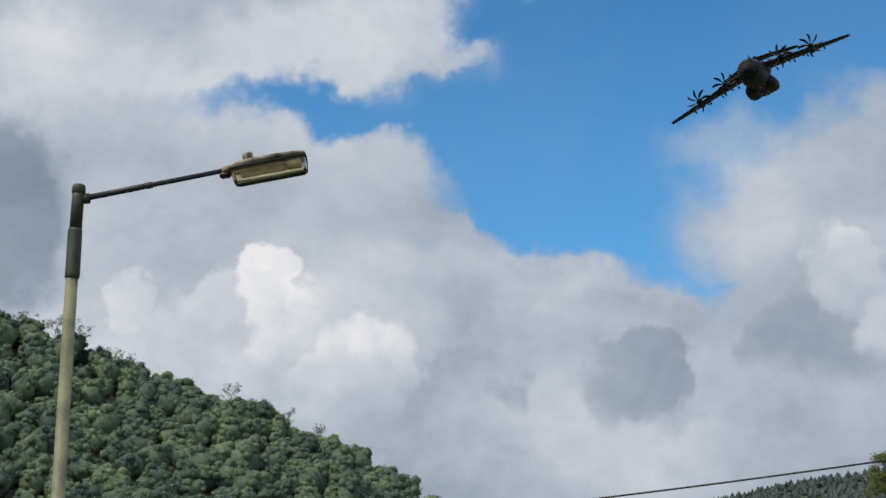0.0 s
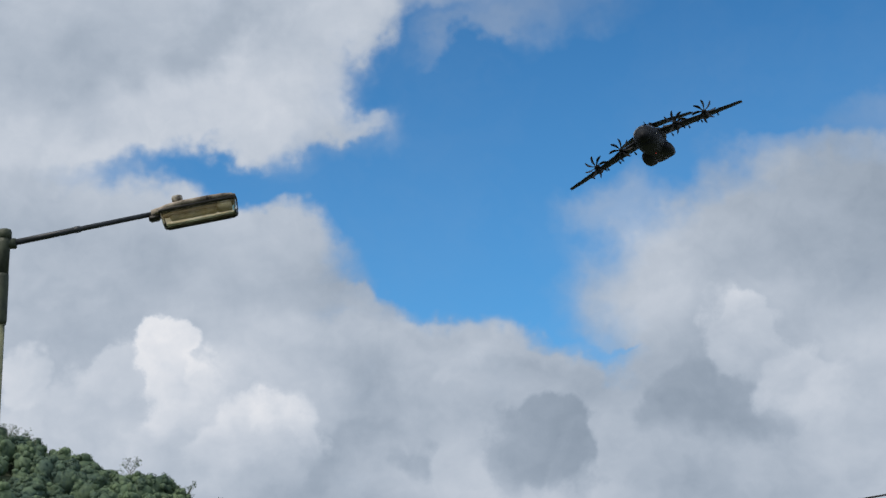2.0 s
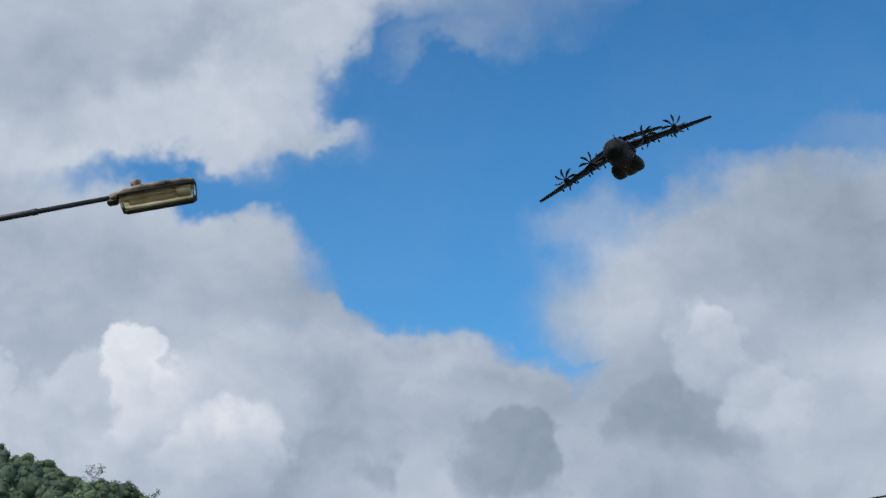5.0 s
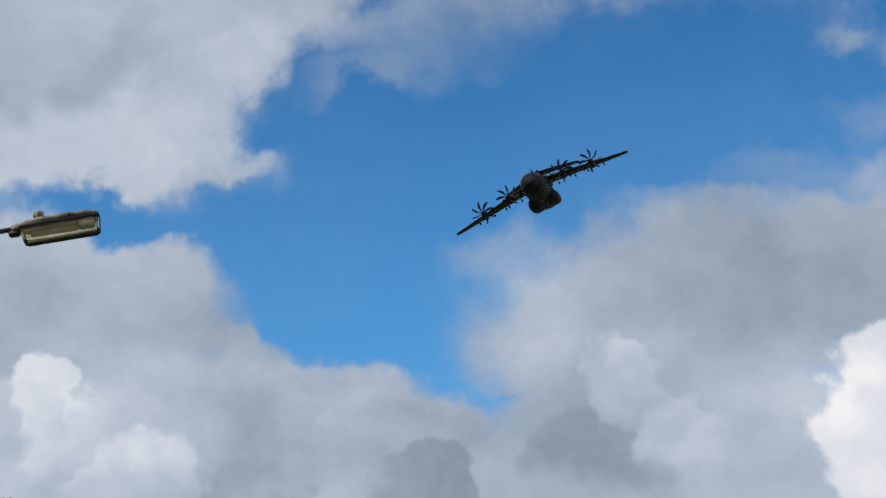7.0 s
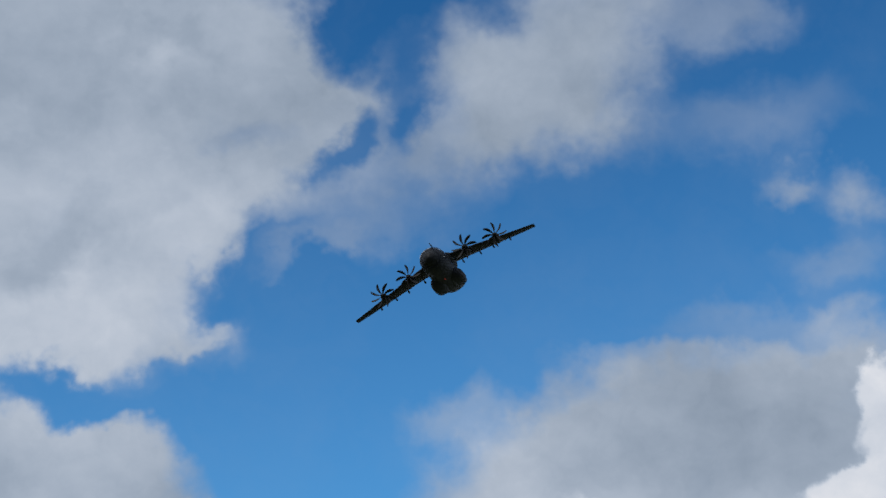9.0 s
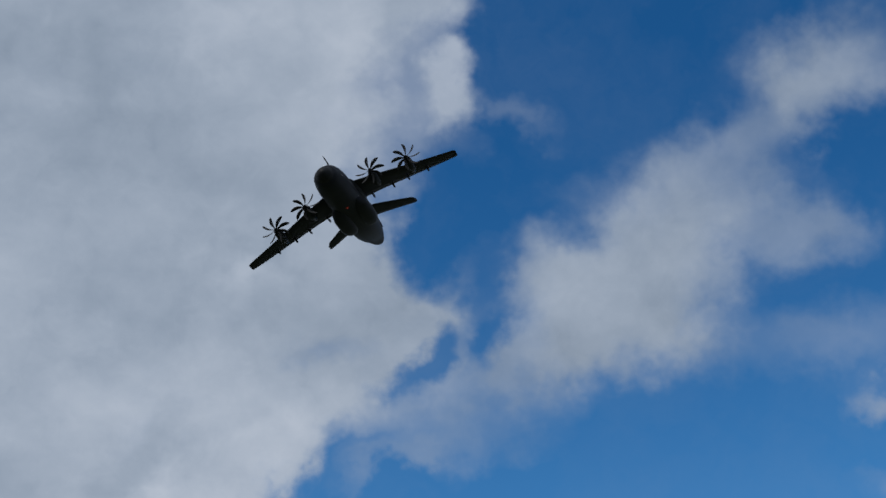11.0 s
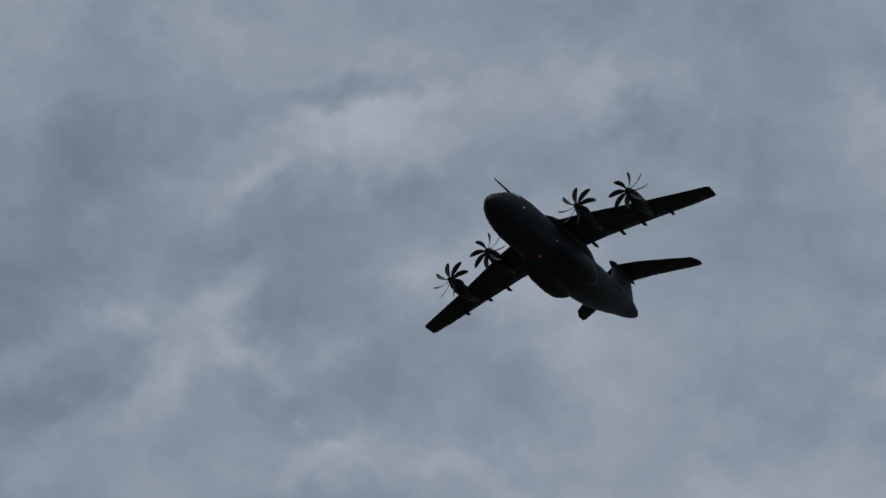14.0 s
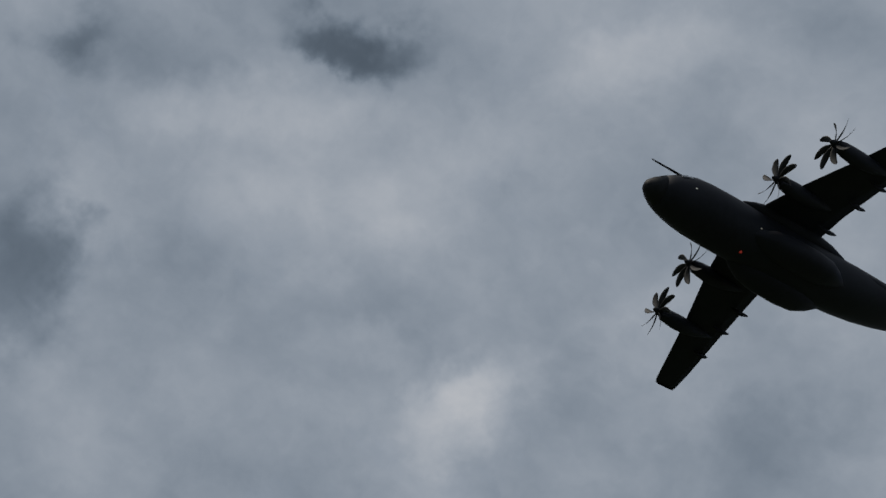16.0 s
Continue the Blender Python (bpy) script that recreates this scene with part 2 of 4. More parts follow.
cloud(-68.62, 35.13, 5.16, 1.99, 36, 0.33, 0.7, 1)
cloud(-59.99, 39.94, 3.84, 1.52, 21, 0.17, 0.9, 0.9)
cloud(-69.24, 34.51, 1.39, 1.58, 37, 0.2, 0.6, 1)
cloud(-34.52, 35.34, 4.96, 2.98, 16, 0.42, 0.5, 1)
cloud(-28.75, 31.59, 10.22, 6.13, 21, 0.48, 0.5, 1)
cloud(-33.51, 23.78, 6.42, 1.81, 43, 0.33, 0.8, 1)
cloud(-20.15, 28.72, 7.73, 1.63, 39, 0.35, 0.8, 1)
cloud(-27.50, 28.72, 4.49, 1.63, 60, 0.62, 0.75, 1)
cloud(-41.25, 34.77, 2.99, 2.39, 29, 0.62, 0.7, 1)
cloud(-35.64, 29.53, 4.04, 4.85, 55, 0.37, 0.6, 1)
cloud(-27.58, 38.27, 6.11, 1.22, 35, 0.56, 0.5, 1)
cloud(-8.38, 29.22, 3.16, 1.78, 11, 0.6, 0.6, 1)
cloud(-25.84, 37.61, 6.47, 1.41, 36, 0.6, 0.7, 1)
cloud(-25.02, 33.98, 6.49, 1.22, 35, 0.36, 0.7, 1)
cloud(-27.78, 30.53, 6.03, 1.21, 36, 0.56, 0.6, 1)
cloud(-15.85, 40.78, 3.44, 1.82, 16, 0.62, 0.7, 1)
cloud(-17.85, 28.36, 5.20, 2.20, 16, 0.36, 0.75, 1)
cloud(-17.96, 35.66, 5.25, 1.41, 27, 0.56, 0.5, 1)
cloud(-0.38, 32.39, 6.51, 2.44, 7, 0.56, 0.5, 1)
cloud(-6.95, 28.89, 5.28, 1.42, 10, 0.42, 0.5, 1)
cloud(-40.07, 26.11, 10.54, 4.46, 23, 0.36, 0.7, 1)
cloud(-54.37, 35.35, 6.01, 2.40, 41, 0.56, 0.5, 1)
cloud(-26.11, 31.44, 6.00, 4.00, 16, 0.38, 0.6, 1)
cloud(4.41, 42.27, 3.42, 2.21, 28, 0.54, 0.5, 1)
cloud(15.48, 33.82, 4.48, 3.06, -35, 0.52, 0.75, 1)
cloud(17.57, 31.83, 4.86, 4.25, 21, 0.52, 0.5, 1)
blue(11.44, 37.15, 6.54, 4.56, 10, 0, 1, 0.55)
blue(13.13, 43.41, 3.23, 5.10, -4, 0, 1, 0.5)
blue(9.76, 33.57, 3.38, 2.39, 26, 0, 0.8, 0.8)
cloud(10.96, 37.35, 2.58, 0.99, -26, 0.4, 0.22, 1)
cloud(6.79, 37.31, 2.41, 1.81, 2, 0.4, 0.25, 1)
blue(2.72, 29.36, 2.55, 1.18, -5, 0, 0.4, 1)
blue(1.68, 43.51, 2.16, 1.37, 3, 0, 0.45, 1)
cloud(-33.55, 36.05, 5.14, 2.97, 26, 0.58, 0.5, 1)
cloud(-28.96, 27.77, 6.58, 0.90, 6, 0.62, 0.6, 1)
cloud(-28.20, 31.46, 6.63, 0.90, 6, 0.38, 0.6, 1)
cloud(-25.73, 36.78, 5.26, 1.21, 6, 0.64, 0.6, 1)
cloud(-17.85, 40.10, 6.10, 1.22, 6, 0.4, 0.55, 1)
cloud(-3.86, 40.19, 4.01, 2.01, -18, 0.58, 0.5, 1)
cloud(-24.89, 31.32, 8.37, 5.18, 15, 0.33, 0.75, 1)
cloud(-52.26, 30.24, 3.82, 1.71, 19, 0.62, 0.6, 1)
cloud(-47.13, 29.05, 3.04, 2.23, 26, 0.44, 0.7, 1)
cloud(-47.00, 30.24, 4.07, 2.24, 48, 0.74, 0.5, 1)
cloud(-27.10, 27.77, 4.08, 1.02, -15, 0.66, 0.7, 1)
cloud(-31.49, 24.53, 4.84, 1.11, 32, 0.33, 0.6, 1)
cloud(-18.76, 32.67, 5.29, 2.24, 16, 0.6, 0.5, 1)
cloud(7.01, 35.66, 2.45, 2.45, -3, 0.54, 0.35, 0.9)
blue(12.74, 33.19, 2.56, 2.16, 25, 0, 0.7, 0.9)
cloud(-17.42, 28.47, 6.01, 1.80, 10, 0.36, 0.6, 1)
cloud(-15.78, 40.58, 2.43, 1.62, 16, 0.6, 0.5, 1)
blue(6.97, 28.38, 2.25, 1.22, 45, 0, 0.9, 0.7)
blue(9.76, 31.00, 1.23, 2.25, -32, 0, 0.75, 0.8)
blue(4.32, 24.11, 4.65, 1.52, 14, 0, 0.95, 0.6)
blue(13.07, 37.01, 1.22, 1.42, -8, 0, 0.8, 0.8)
cloud(7.31, 38.16, 2.03, 1.82, -15, 0.5, 0.85, 0.7)
cloud(3.63, 26.98, 1.62, 1.12, 16, 0.55, 0.9, 0.7)
cloud(17.10, 32.13, 3.87, 3.05, 20, 0.47, 0.5, 1)
cloud(6.66, 25.34, 3.05, 0.61, 15, 0.45, 0.3, 1)
cloud(24.89, 20.47, 2.16, 0.98, -2, 0.5, 0.6, 1)
blue(10.89, 33.51, 2.21, 1.21, -17, 0, 0.95, 0.7)
blue(9.57, 28.73, 1.30, 1.80, -20, 0, 0.9, 0.8)
cloud(6.34, 32.52, 2.64, 2.44, -19, 0.53, 1, 0.5)
cloud(2.48, 40.98, 2.24, 2.44, 43, 0.53, 0.9, 0.6)
cloud(14.52, 29.41, 3.36, 3.16, -3, 0.5, 0.8, 0.8)
blue(7.74, 33.86, 2.56, 3.94, 13, 0, 1, 0.6)
cloud(6.46, 40.95, 2.77, 2.18, 32, 0.46, 0.9, 0.8)
cloud(2.51, 29.95, 4.00, 1.60, 16, 0.52, 0.7, 0.9)
cloud(-31.85, 35.82, 5.70, 2.85, 53, 0.4, 0.6, 1)
cloud(-28.77, 27.65, 6.72, 1.53, 71, 0.58, 0.85, 1)
cloud(-36.92, 27.24, 5.22, 3.21, 25, 0.31, 0.8, 1)
cloud(-18.35, 28.35, 6.09, 1.52, 31, 0.28, 0.85, 1)
cloud(-7.70, 29.14, 2.96, 1.38, 31, 0.56, 0.8, 1)
cloud(-43.05, 33.03, 5.54, 1.58, 50, 0.5, 0.7, 1)
cloud(-23.19, 24.49, 4.45, 0.91, 38, 0.56, 0.7, 1)
cloud(-15.22, 41.71, 5.20, 2.00, 28, 0.5, 0.6, 1)
cloud(-26.91, 38.05, 5.98, 1.00, 35, 0.38, 0.8, 1)
cloud(-16.46, 34.37, 6.53, 1.43, 26, 0.57, 0.75, 1)
cloud(-21.15, 26.41, 8.00, 1.20, 12, 0.37, 0.8, 1)
cloud(-28.19, 34.39, 3.77, 0.99, 38, 0.58, 0.75, 1)
cloud(-14.50, 39.46, 5.09, 1.22, 30, 0.4, 0.6, 1)
cloud(-17.33, 25.35, 7.02, 0.70, 12, 0.55, 0.7, 1)
cloud(-16.71, 40.96, 7.58, 2.19, 30, 0.57, 0.7, 1)
cloud(-16.79, 28.23, 4.35, 3.96, 23, 0.4, 0.75, 1)
cloud(-3.04, 30.20, 5.09, 1.83, 16, 0.56, 0.5, 1)
cloud(-5.00, 25.26, 4.94, 1.78, 20, 0.4, 0.85, 1)
cloud(-0.04, 32.20, 4.04, 0.91, 4, 0.42, 0.75, 1)
cloud(-0.81, 29.39, 4.63, 1.21, 14, 0.58, 0.75, 1)
cloud(0.23, 26.34, 3.42, 0.81, 18, 0.58, 0.7, 1)
cloud(18.73, 34.96, 3.24, 2.03, 18, 0.47, 0.5, 1)
cloud(-60.67, 36.09, 6.69, 2.03, 36, 0.6, 0.8, 1)
cloud(-46.07, 43.11, 6.05, 2.22, 37, 0.57, 0.75, 1)
cloud(-60.53, 39.45, 2.22, 1.11, 26, 0.17, 0.85, 0.9)
cloud(-69.57, 34.55, 2.57, 0.89, 47, 0.22, 0.6, 1)
cloud(-66.54, 26.97, 2.18, 3.56, 18, 0.22, 0.8, 1)
cloud(-53.23, 31.12, 4.49, 2.25, 37, 0.36, 0.6, 1)
cloud(-36.35, 32.18, 5.18, 1.99, 23, 0.33, 0.7, 1)

parts = wnode("ShaderNodeSeparateXYZ")
wt.links.new(LAYERS[-1], parts.inputs[0])
streaks = wnode("ShaderNodeMapping", vector_type="POINT")
wt.links.new(way, streaks.inputs["Vector"])
streaks.inputs["Rotation"].default_value = (0, radians(18), 0)
streaks.inputs["Scale"].default_value = (1.0, 1.0, 1.6)
broad = wnoise(streaks.outputs[0], 5.5, 5.0, 0.55).outputs[0]
fine = wnoise(WAYS["puff"], 19.0, 5.0, 0.58).outputs[0]
tex = wmath("ADD", wmath("MULTIPLY", wmath("SUBTRACT", broad, 0.5), 1.15), wmath("MULTIPLY", wmath("SUBTRACT", fine, 0.5), 0.42))
light = wmath("MULTIPLY", parts.outputs[0], wmath("ADD", tex, 1.0))
tint = wnode("ShaderNodeCombineXYZ")
wt.links.new(wmath("MULTIPLY", light, wmath("ADD", wmath("MULTIPLY", light, 0.32), 0.69)), tint.inputs[0])
wt.links.new(light, tint.inputs[1])
wt.links.new(wmath("MULTIPLY", light, wmath("SUBTRACT", 1.42, wmath("MULTIPLY", light, 0.4))), tint.inputs[2])
cloud_colour = wvec("SCALE", tint.outputs[0], scale=10.0)
clear = wnode("ShaderNodeTexSky", sky_type="NISHITA", sun_disc=False, sun_elevation=SUN_EL, sun_rotation=SUN_AZ, altitude=200.0, air_density=1.0, dust_density=0.4, ozone_density=2.0)
height = wnode("ShaderNodeSeparateXYZ")
wt.links.new(way, height.inputs[0])
depth = wnode("ShaderNodeCombineXYZ")       # pale and hazy low down, a deep blue higher up
for i, (low, high) in enumerate(((0.52, 0.19), (1.23, 0.8), (1.62, 1.25))):
    deep = wnode("ShaderNodeMapRange", interpolation_type="SMOOTHSTEP")
    wt.links.new(height.outputs[2], deep.inputs["Value"])
    deep.inputs["From Min"].default_value, deep.inputs["From Max"].default_value = 0.29, 0.64
    deep.inputs["To Min"].default_value, deep.inputs["To Max"].default_value = low, high
    wt.links.new(deep.outputs[0], depth.inputs[i])
tuned = wvec("MULTIPLY", clear.outputs[0], depth.outputs[0])
thin = wmath("MULTIPLY", wmath("SUBTRACT", wnoise(WAYS["soft"], 11.0, 6.0, 0.6).outputs[0], 0.42), 0.9)
haze = wnode("ShaderNodeClamp")
wt.links.new(wmath("ADD", parts.outputs[1], wmath("MULTIPLY", thin, 0.22)), haze.inputs[0])
final = wnode("ShaderNodeMix", data_type="VECTOR")
wt.links.new(haze.outputs[0], final.inputs[0])
wt.links.new(tuned, final.inputs[4])
wt.links.new(cloud_colour, final.inputs[5])
back = wnode("ShaderNodeBackground")
back.inputs["Strength"].default_value = 0.1
wt.links.new(final.outputs[1], back.inputs["Color"])
wt.links.new(back.outputs[0], wnode("ShaderNodeOutputWorld").inputs["Surface"])

sun = bpy.data.lights.new("sun", "SUN")
sun.energy, sun.angle, sun.color = 2.6, radians(0.6), (1.0, 0.95, 0.87)
sun_ob = new("sun", sun)
to_sun = Vector((math.sin(SUN_AZ) * math.cos(SUN_EL), math.cos(SUN_AZ) * math.cos(SUN_EL), math.sin(SUN_EL)))
sun_ob.matrix_world = look(to_sun * 300, (0, 0, 0))


# ---- materials ----
def material(name, colour, rough=0.6, metal=0.0, grain=8.0, vary=0.25, second=None, bump=0.0, per_piece=0.0, transmission=0.0, emission=None, spec=0.5):
    """A surface with variation at two scales, bump, and a shift per island of the mesh."""
    m = bpy.data.materials.new(name)
    m.use_nodes = True
    t = m.node_tree
    p = t.nodes["Principled BSDF"]
    co = t.nodes.new("ShaderNodeTexCoord").outputs["Object"]
    big = t.nodes.new("ShaderNodeTexNoise")
    small = t.nodes.new("ShaderNodeTexNoise")
    big.inputs["Scale"].default_value, big.inputs["Detail"].default_value = grain, 4
    small.inputs["Scale"].default_value, small.inputs["Detail"].default_value = grain * 9, 5
    for n in (big, small):
        t.links.new(co, n.inputs["Vector"])
    ramp = t.nodes.new("ShaderNodeMapRange")
    ramp.inputs["From Min"].default_value, ramp.inputs["From Max"].default_value = 0.36, 0.64
    add = t.nodes.new("ShaderNodeMath")
    add.operation = "MULTIPLY_ADD"
    t.links.new(small.outputs[0], add.inputs[0])
    add.inputs[1].default_value, add.inputs[2].default_value = 0.4, -0.2
    total = t.nodes.new("ShaderNodeMath")
    total.operation = "ADD"
    t.links.new(big.outputs[0], total.inputs[0])
    t.links.new(add.outputs[0], total.inputs[1])
    t.links.new(total.outputs[0], ramp.inputs["Value"])
    mix = t.nodes.new("ShaderNodeMix")
    mix.data_type = "RGBA"
    other = second or tuple(c * (1 - vary) for c in colour)
    lighter = tuple(min(1, c * (1 + vary)) for c in colour)
    t.links.new(ramp.outputs[0], mix.inputs[0])
    mix.inputs[6].default_value, mix.inputs[7].default_value = (*other, 1), (*lighter, 1)
    colour_out = mix.outputs[2]
    if per_piece:
        geo = t.nodes.new("ShaderNodeNewGeometry")
        hsv = t.nodes.new("ShaderNodeHueSaturation")
        val = t.nodes.new("ShaderNodeMapRange")
        t.links.new(geo.outputs["Random Per Island"], val.inputs["Value"])
        val.inputs["To Min"].default_value, val.inputs["To Max"].default_value = 1 - per_piece, 1 + per_piece
        t.links.new(val.outputs[0], hsv.inputs["Value"])
        t.links.new(colour_out, hsv.inputs["Color"])
        colour_out = hsv.outputs[0]
    t.links.new(colour_out, p.inputs["Base Color"])
    p.inputs["Roughness"].default_value, p.inputs["Metallic"].default_value = rough, metal
    p.inputs["Specular IOR Level"].default_value = spec
    p.inputs["Transmission Weight"].default_value = transmission
    if emission:
        p.inputs["Emission Color"].default_value, p.inputs["Emission Strength"].default_value = (*emission[0], 1), emission[1]
    if bump:
        b = t.nodes.new("ShaderNodeBump")
        b.inputs["Strength"].default_value, b.inputs["Distance"].default_value = bump, 0.02
        t.links.new(small.outputs[0], b.inputs["Height"])
        t.links.new(b.outputs[0], p.inputs["Normal"])
    return m


# far below real grey paint: the backlit silhouette's shade is put into these colours
AIR_SHADED = material("aircraft_paint_shaded", (0.012, 0.0135, 0.0195), 0.6, 0.0, 0.25, 0.16, bump=0.05, spec=0.15)
AIR_DARK = material("aircraft_dark_paint_shaded", (0.011, 0.012, 0.016), 0.5, 0.0, 0.6, 0.2, spec=0.15)
RADOME = material("radome_paint_shaded", (0.014, 0.015, 0.018), 0.6, 0.0, 0.5, 0.15, spec=0.15)
BLADE = material("blade_paint_shaded", (0.014, 0.0145, 0.016), 0.6, 0.0, 1.2, 0.2, spec=0.2)
METAL = material("bare_metal", (0.42, 0.43, 0.45), 0.35, 0.9, 2.0, 0.2)
GLASS_DARK = material("cockpit_glass", (0.015, 0.017, 0.02), 0.08, 0.0, 2.0, 0.1)
BEACON = material("red_beacon", (0.3, 0.015, 0.015), 0.3, emission=((1.0, 0.1, 0.06), 0.18))
LIGHT = material("landing_light", (0.8, 0.8, 0.75), 0.2, emission=((1.0, 0.95, 0.85), 0.3))
POLE = material("pole_paint", (0.21, 0.215, 0.13), 0.55, 0.0, 5.0, 0.22, second=(0.15, 0.16, 0.1), bump=0.15)
POLE_TOP = material("weathered_green_paint", (0.048, 0.058, 0.038), 0.6, 0.0, 7.0, 0.35, second=(0.03, 0.034, 0.03), bump=0.2)
ARM = material("painted_arm", (0.028, 0.033, 0.042), 0.5, 0.1, 9.0, 0.35, bump=0.1)
CANOPY = material("lichen_stained_canopy", (0.34, 0.285, 0.23), 0.75, 0.0, 7.0, 0.35, second=(0.03, 0.02, 0.014), bump=0.3)
BOWL = material("yellowed_acrylic", (0.9, 0.8, 0.56), 0.18, 0.0, 6.0, 0.1, second=(0.72, 0.55, 0.3), transmission=0.85, spec=0.3)
BOWL.node_tree.nodes["Principled BSDF"].inputs["IOR"].default_value = 1.08
REFLECTOR = material("tarnished_reflector", (0.36, 0.27, 0.14), 0.4, 0.3, 6.0, 0.3, second=(0.2, 0.13, 0.06))
BOWL_RIM = material("dark_bowl_rim", (0.03, 0.027, 0.024), 0.55, 0.0, 10.0, 0.3)
WHITE = material("dull_white_metal", (0.6, 0.58, 0.5), 0.6, 0.0, 12.0, 0.2)
CELL = material("photocell_plastic", (0.36, 0.33, 0.28), 0.6, 0.0, 20.0, 0.4, second=(0.1, 0.09, 0.08))
GRASS = material("grass", (0.07, 0.085, 0.042), 0.9, 0.0, 0.08, 0.4, second=(0.045, 0.06, 0.032), bump=0.4)
LEAVES = material("broad_leaves", (0.118, 0.172, 0.092), 0.8, 0.0, 0.06, 0.3, second=(0.046, 0.088, 0.068), per_piece=0.1)
NEEDLES = material("needles", (0.026, 0.05, 0.03), 0.8, 0.0, 0.2, 0.3, per_piece=0.3)
YELLOW_LEAVES = material("yellow_green_leaves", (0.14, 0.17, 0.05), 0.75, 0.0, 0.3, 0.3, per_piece=0.35)
# the haze of distance is painted in: paler and bluer than the needles
HAZED_LEAVES = material("hazed_far_conifers", (0.08, 0.115, 0.1), 0.9, 0.0, 0.01, 0.25, second=(0.075, 0.105, 0.105), per_piece=0.25)
BARK = material("bark", (0.16, 0.14, 0.115), 0.9, 0.0, 3.0, 0.3, bump=0.5)
WOOD = material("weathered_wood", (0.17, 0.14, 0.11), 0.85, 0.0, 4.0, 0.3, bump=0.4)
RUBBER = material("cable_sheath", (0.03, 0.03, 0.032), 0.6, 0.0, 10.0, 0.2)


# ---- mesh helpers ----
def make(name, verts, faces, mat, parent=None, label="", smooth=True):
    me = bpy.data.meshes.new(name)
    me.from_pydata([tuple(v) for v in verts], [], faces)
    me.materials.append(mat)
    if smooth:
        me.polygons.foreach_set("use_smooth", [True] * len(me.polygons))
    me.update()
    ob = new(name, me)
    if parent is not None:
        ob.parent = parent
    if label:
        tagged(ob, label)
    return ob


def fix_normals(ob):
    bm = bmesh.new()
    bm.from_mesh(ob.data)
    bmesh.ops.recalc_face_normals(bm, faces=bm.faces)
    bm.to_mesh(ob.data)
    bm.free()
    return ob


def loft(rings, cap=True):
    """Verts and faces through closed rings of equal count."""
    n, verts, faces = len(rings[0]), [], []
    for r in rings:
        verts += [tuple(p) for p in r]
    for i in range(len(rings) - 1):
        for j in range(n):
            k = (j + 1) % n
            faces.append((i * n + j, i * n + k, (i + 1) * n + k, (i + 1) * n + j))
    if cap:
        faces.append(tuple(range(n))[::-1])
        faces.append(tuple(range((len(rings) - 1) * n, len(rings) * n)))
    return verts, faces


def ring(centre, axis_u, axis_v, ru, rv, count=20, power=2.0):
    out = []
    for i in range(count):
        a = 2 * math.pi * i / count
        cu, sv = math.cos(a), math.sin(a)
        cu = math.copysign(abs(cu) ** (2 / power), cu)
        sv = math.copysign(abs(sv) ** (2 / power), sv)
        out.append(Vector(centre) + Vector(axis_u) * (ru * cu) + Vector(axis_v) * (rv * sv))
    return out


def tube(points, radii, count=14):
    rings = []
    for i, p in enumerate(points):
        a, b = Vector(points[max(0, i - 1)]), Vector(points[min(len(points) - 1, i + 1)])
        d = (b - a).normalized()
        u = d.orthogonal().normalized()
        rings.append(ring(p, u, d.cross(u), radii[i], radii[i], count))
    # keep neighbouring rings aligned
    for i in range(1, len(rings)):
        first_p = rings[i - 1][0]
        k = min(range(count), key=lambda q: (rings[i][q] - first_p).length)
        rings[i] = rings[i][k:] + rings[i][:k]
    return loft(rings)


def box(x0, x1, y0, y1, z0, z1, bevel=0.0):
    bm = bmesh.new()
    bmesh.ops.create_cube(bm, size=1.0, matrix=Matrix.LocRotScale(((x0 + x1) / 2, (y0 + y1) / 2, (z0 + z1) / 2), None, (x1 - x0, y1 - y0, z1 - z0)))
    if bevel:
        bmesh.ops.bevel(bm, geom=bm.edges[:], offset=bevel, segments=2, affect="EDGES")
    v = [p.co.copy() for p in bm.verts]
    bm.verts.index_update()
    f = [tuple(q.index for q in face.verts) for face in bm.faces]
    bm.free()
    return v, f


def joined(*pieces):
    verts, faces = [], []
    for v, f in pieces:
        base = len(verts)
        verts += list(v)
        faces += [tuple(i + base for i in q) for q in f]
    return verts, faces


# ---- the ground and its hills ----
def lerp_table(x, xs, ys):
    return float(np.interp(x, xs, ys))


def near_ridge(x):
    return lerp_table(x, [-1500, -700, -420, -206, -172, -152, -118, -94, -68, -47, -24, -9, 60, 140], [-48, 90, 165, 149.5, 143.5, 132.5, 121.5, 117, 104.5, 92.5, 83, 70, 31, -48])


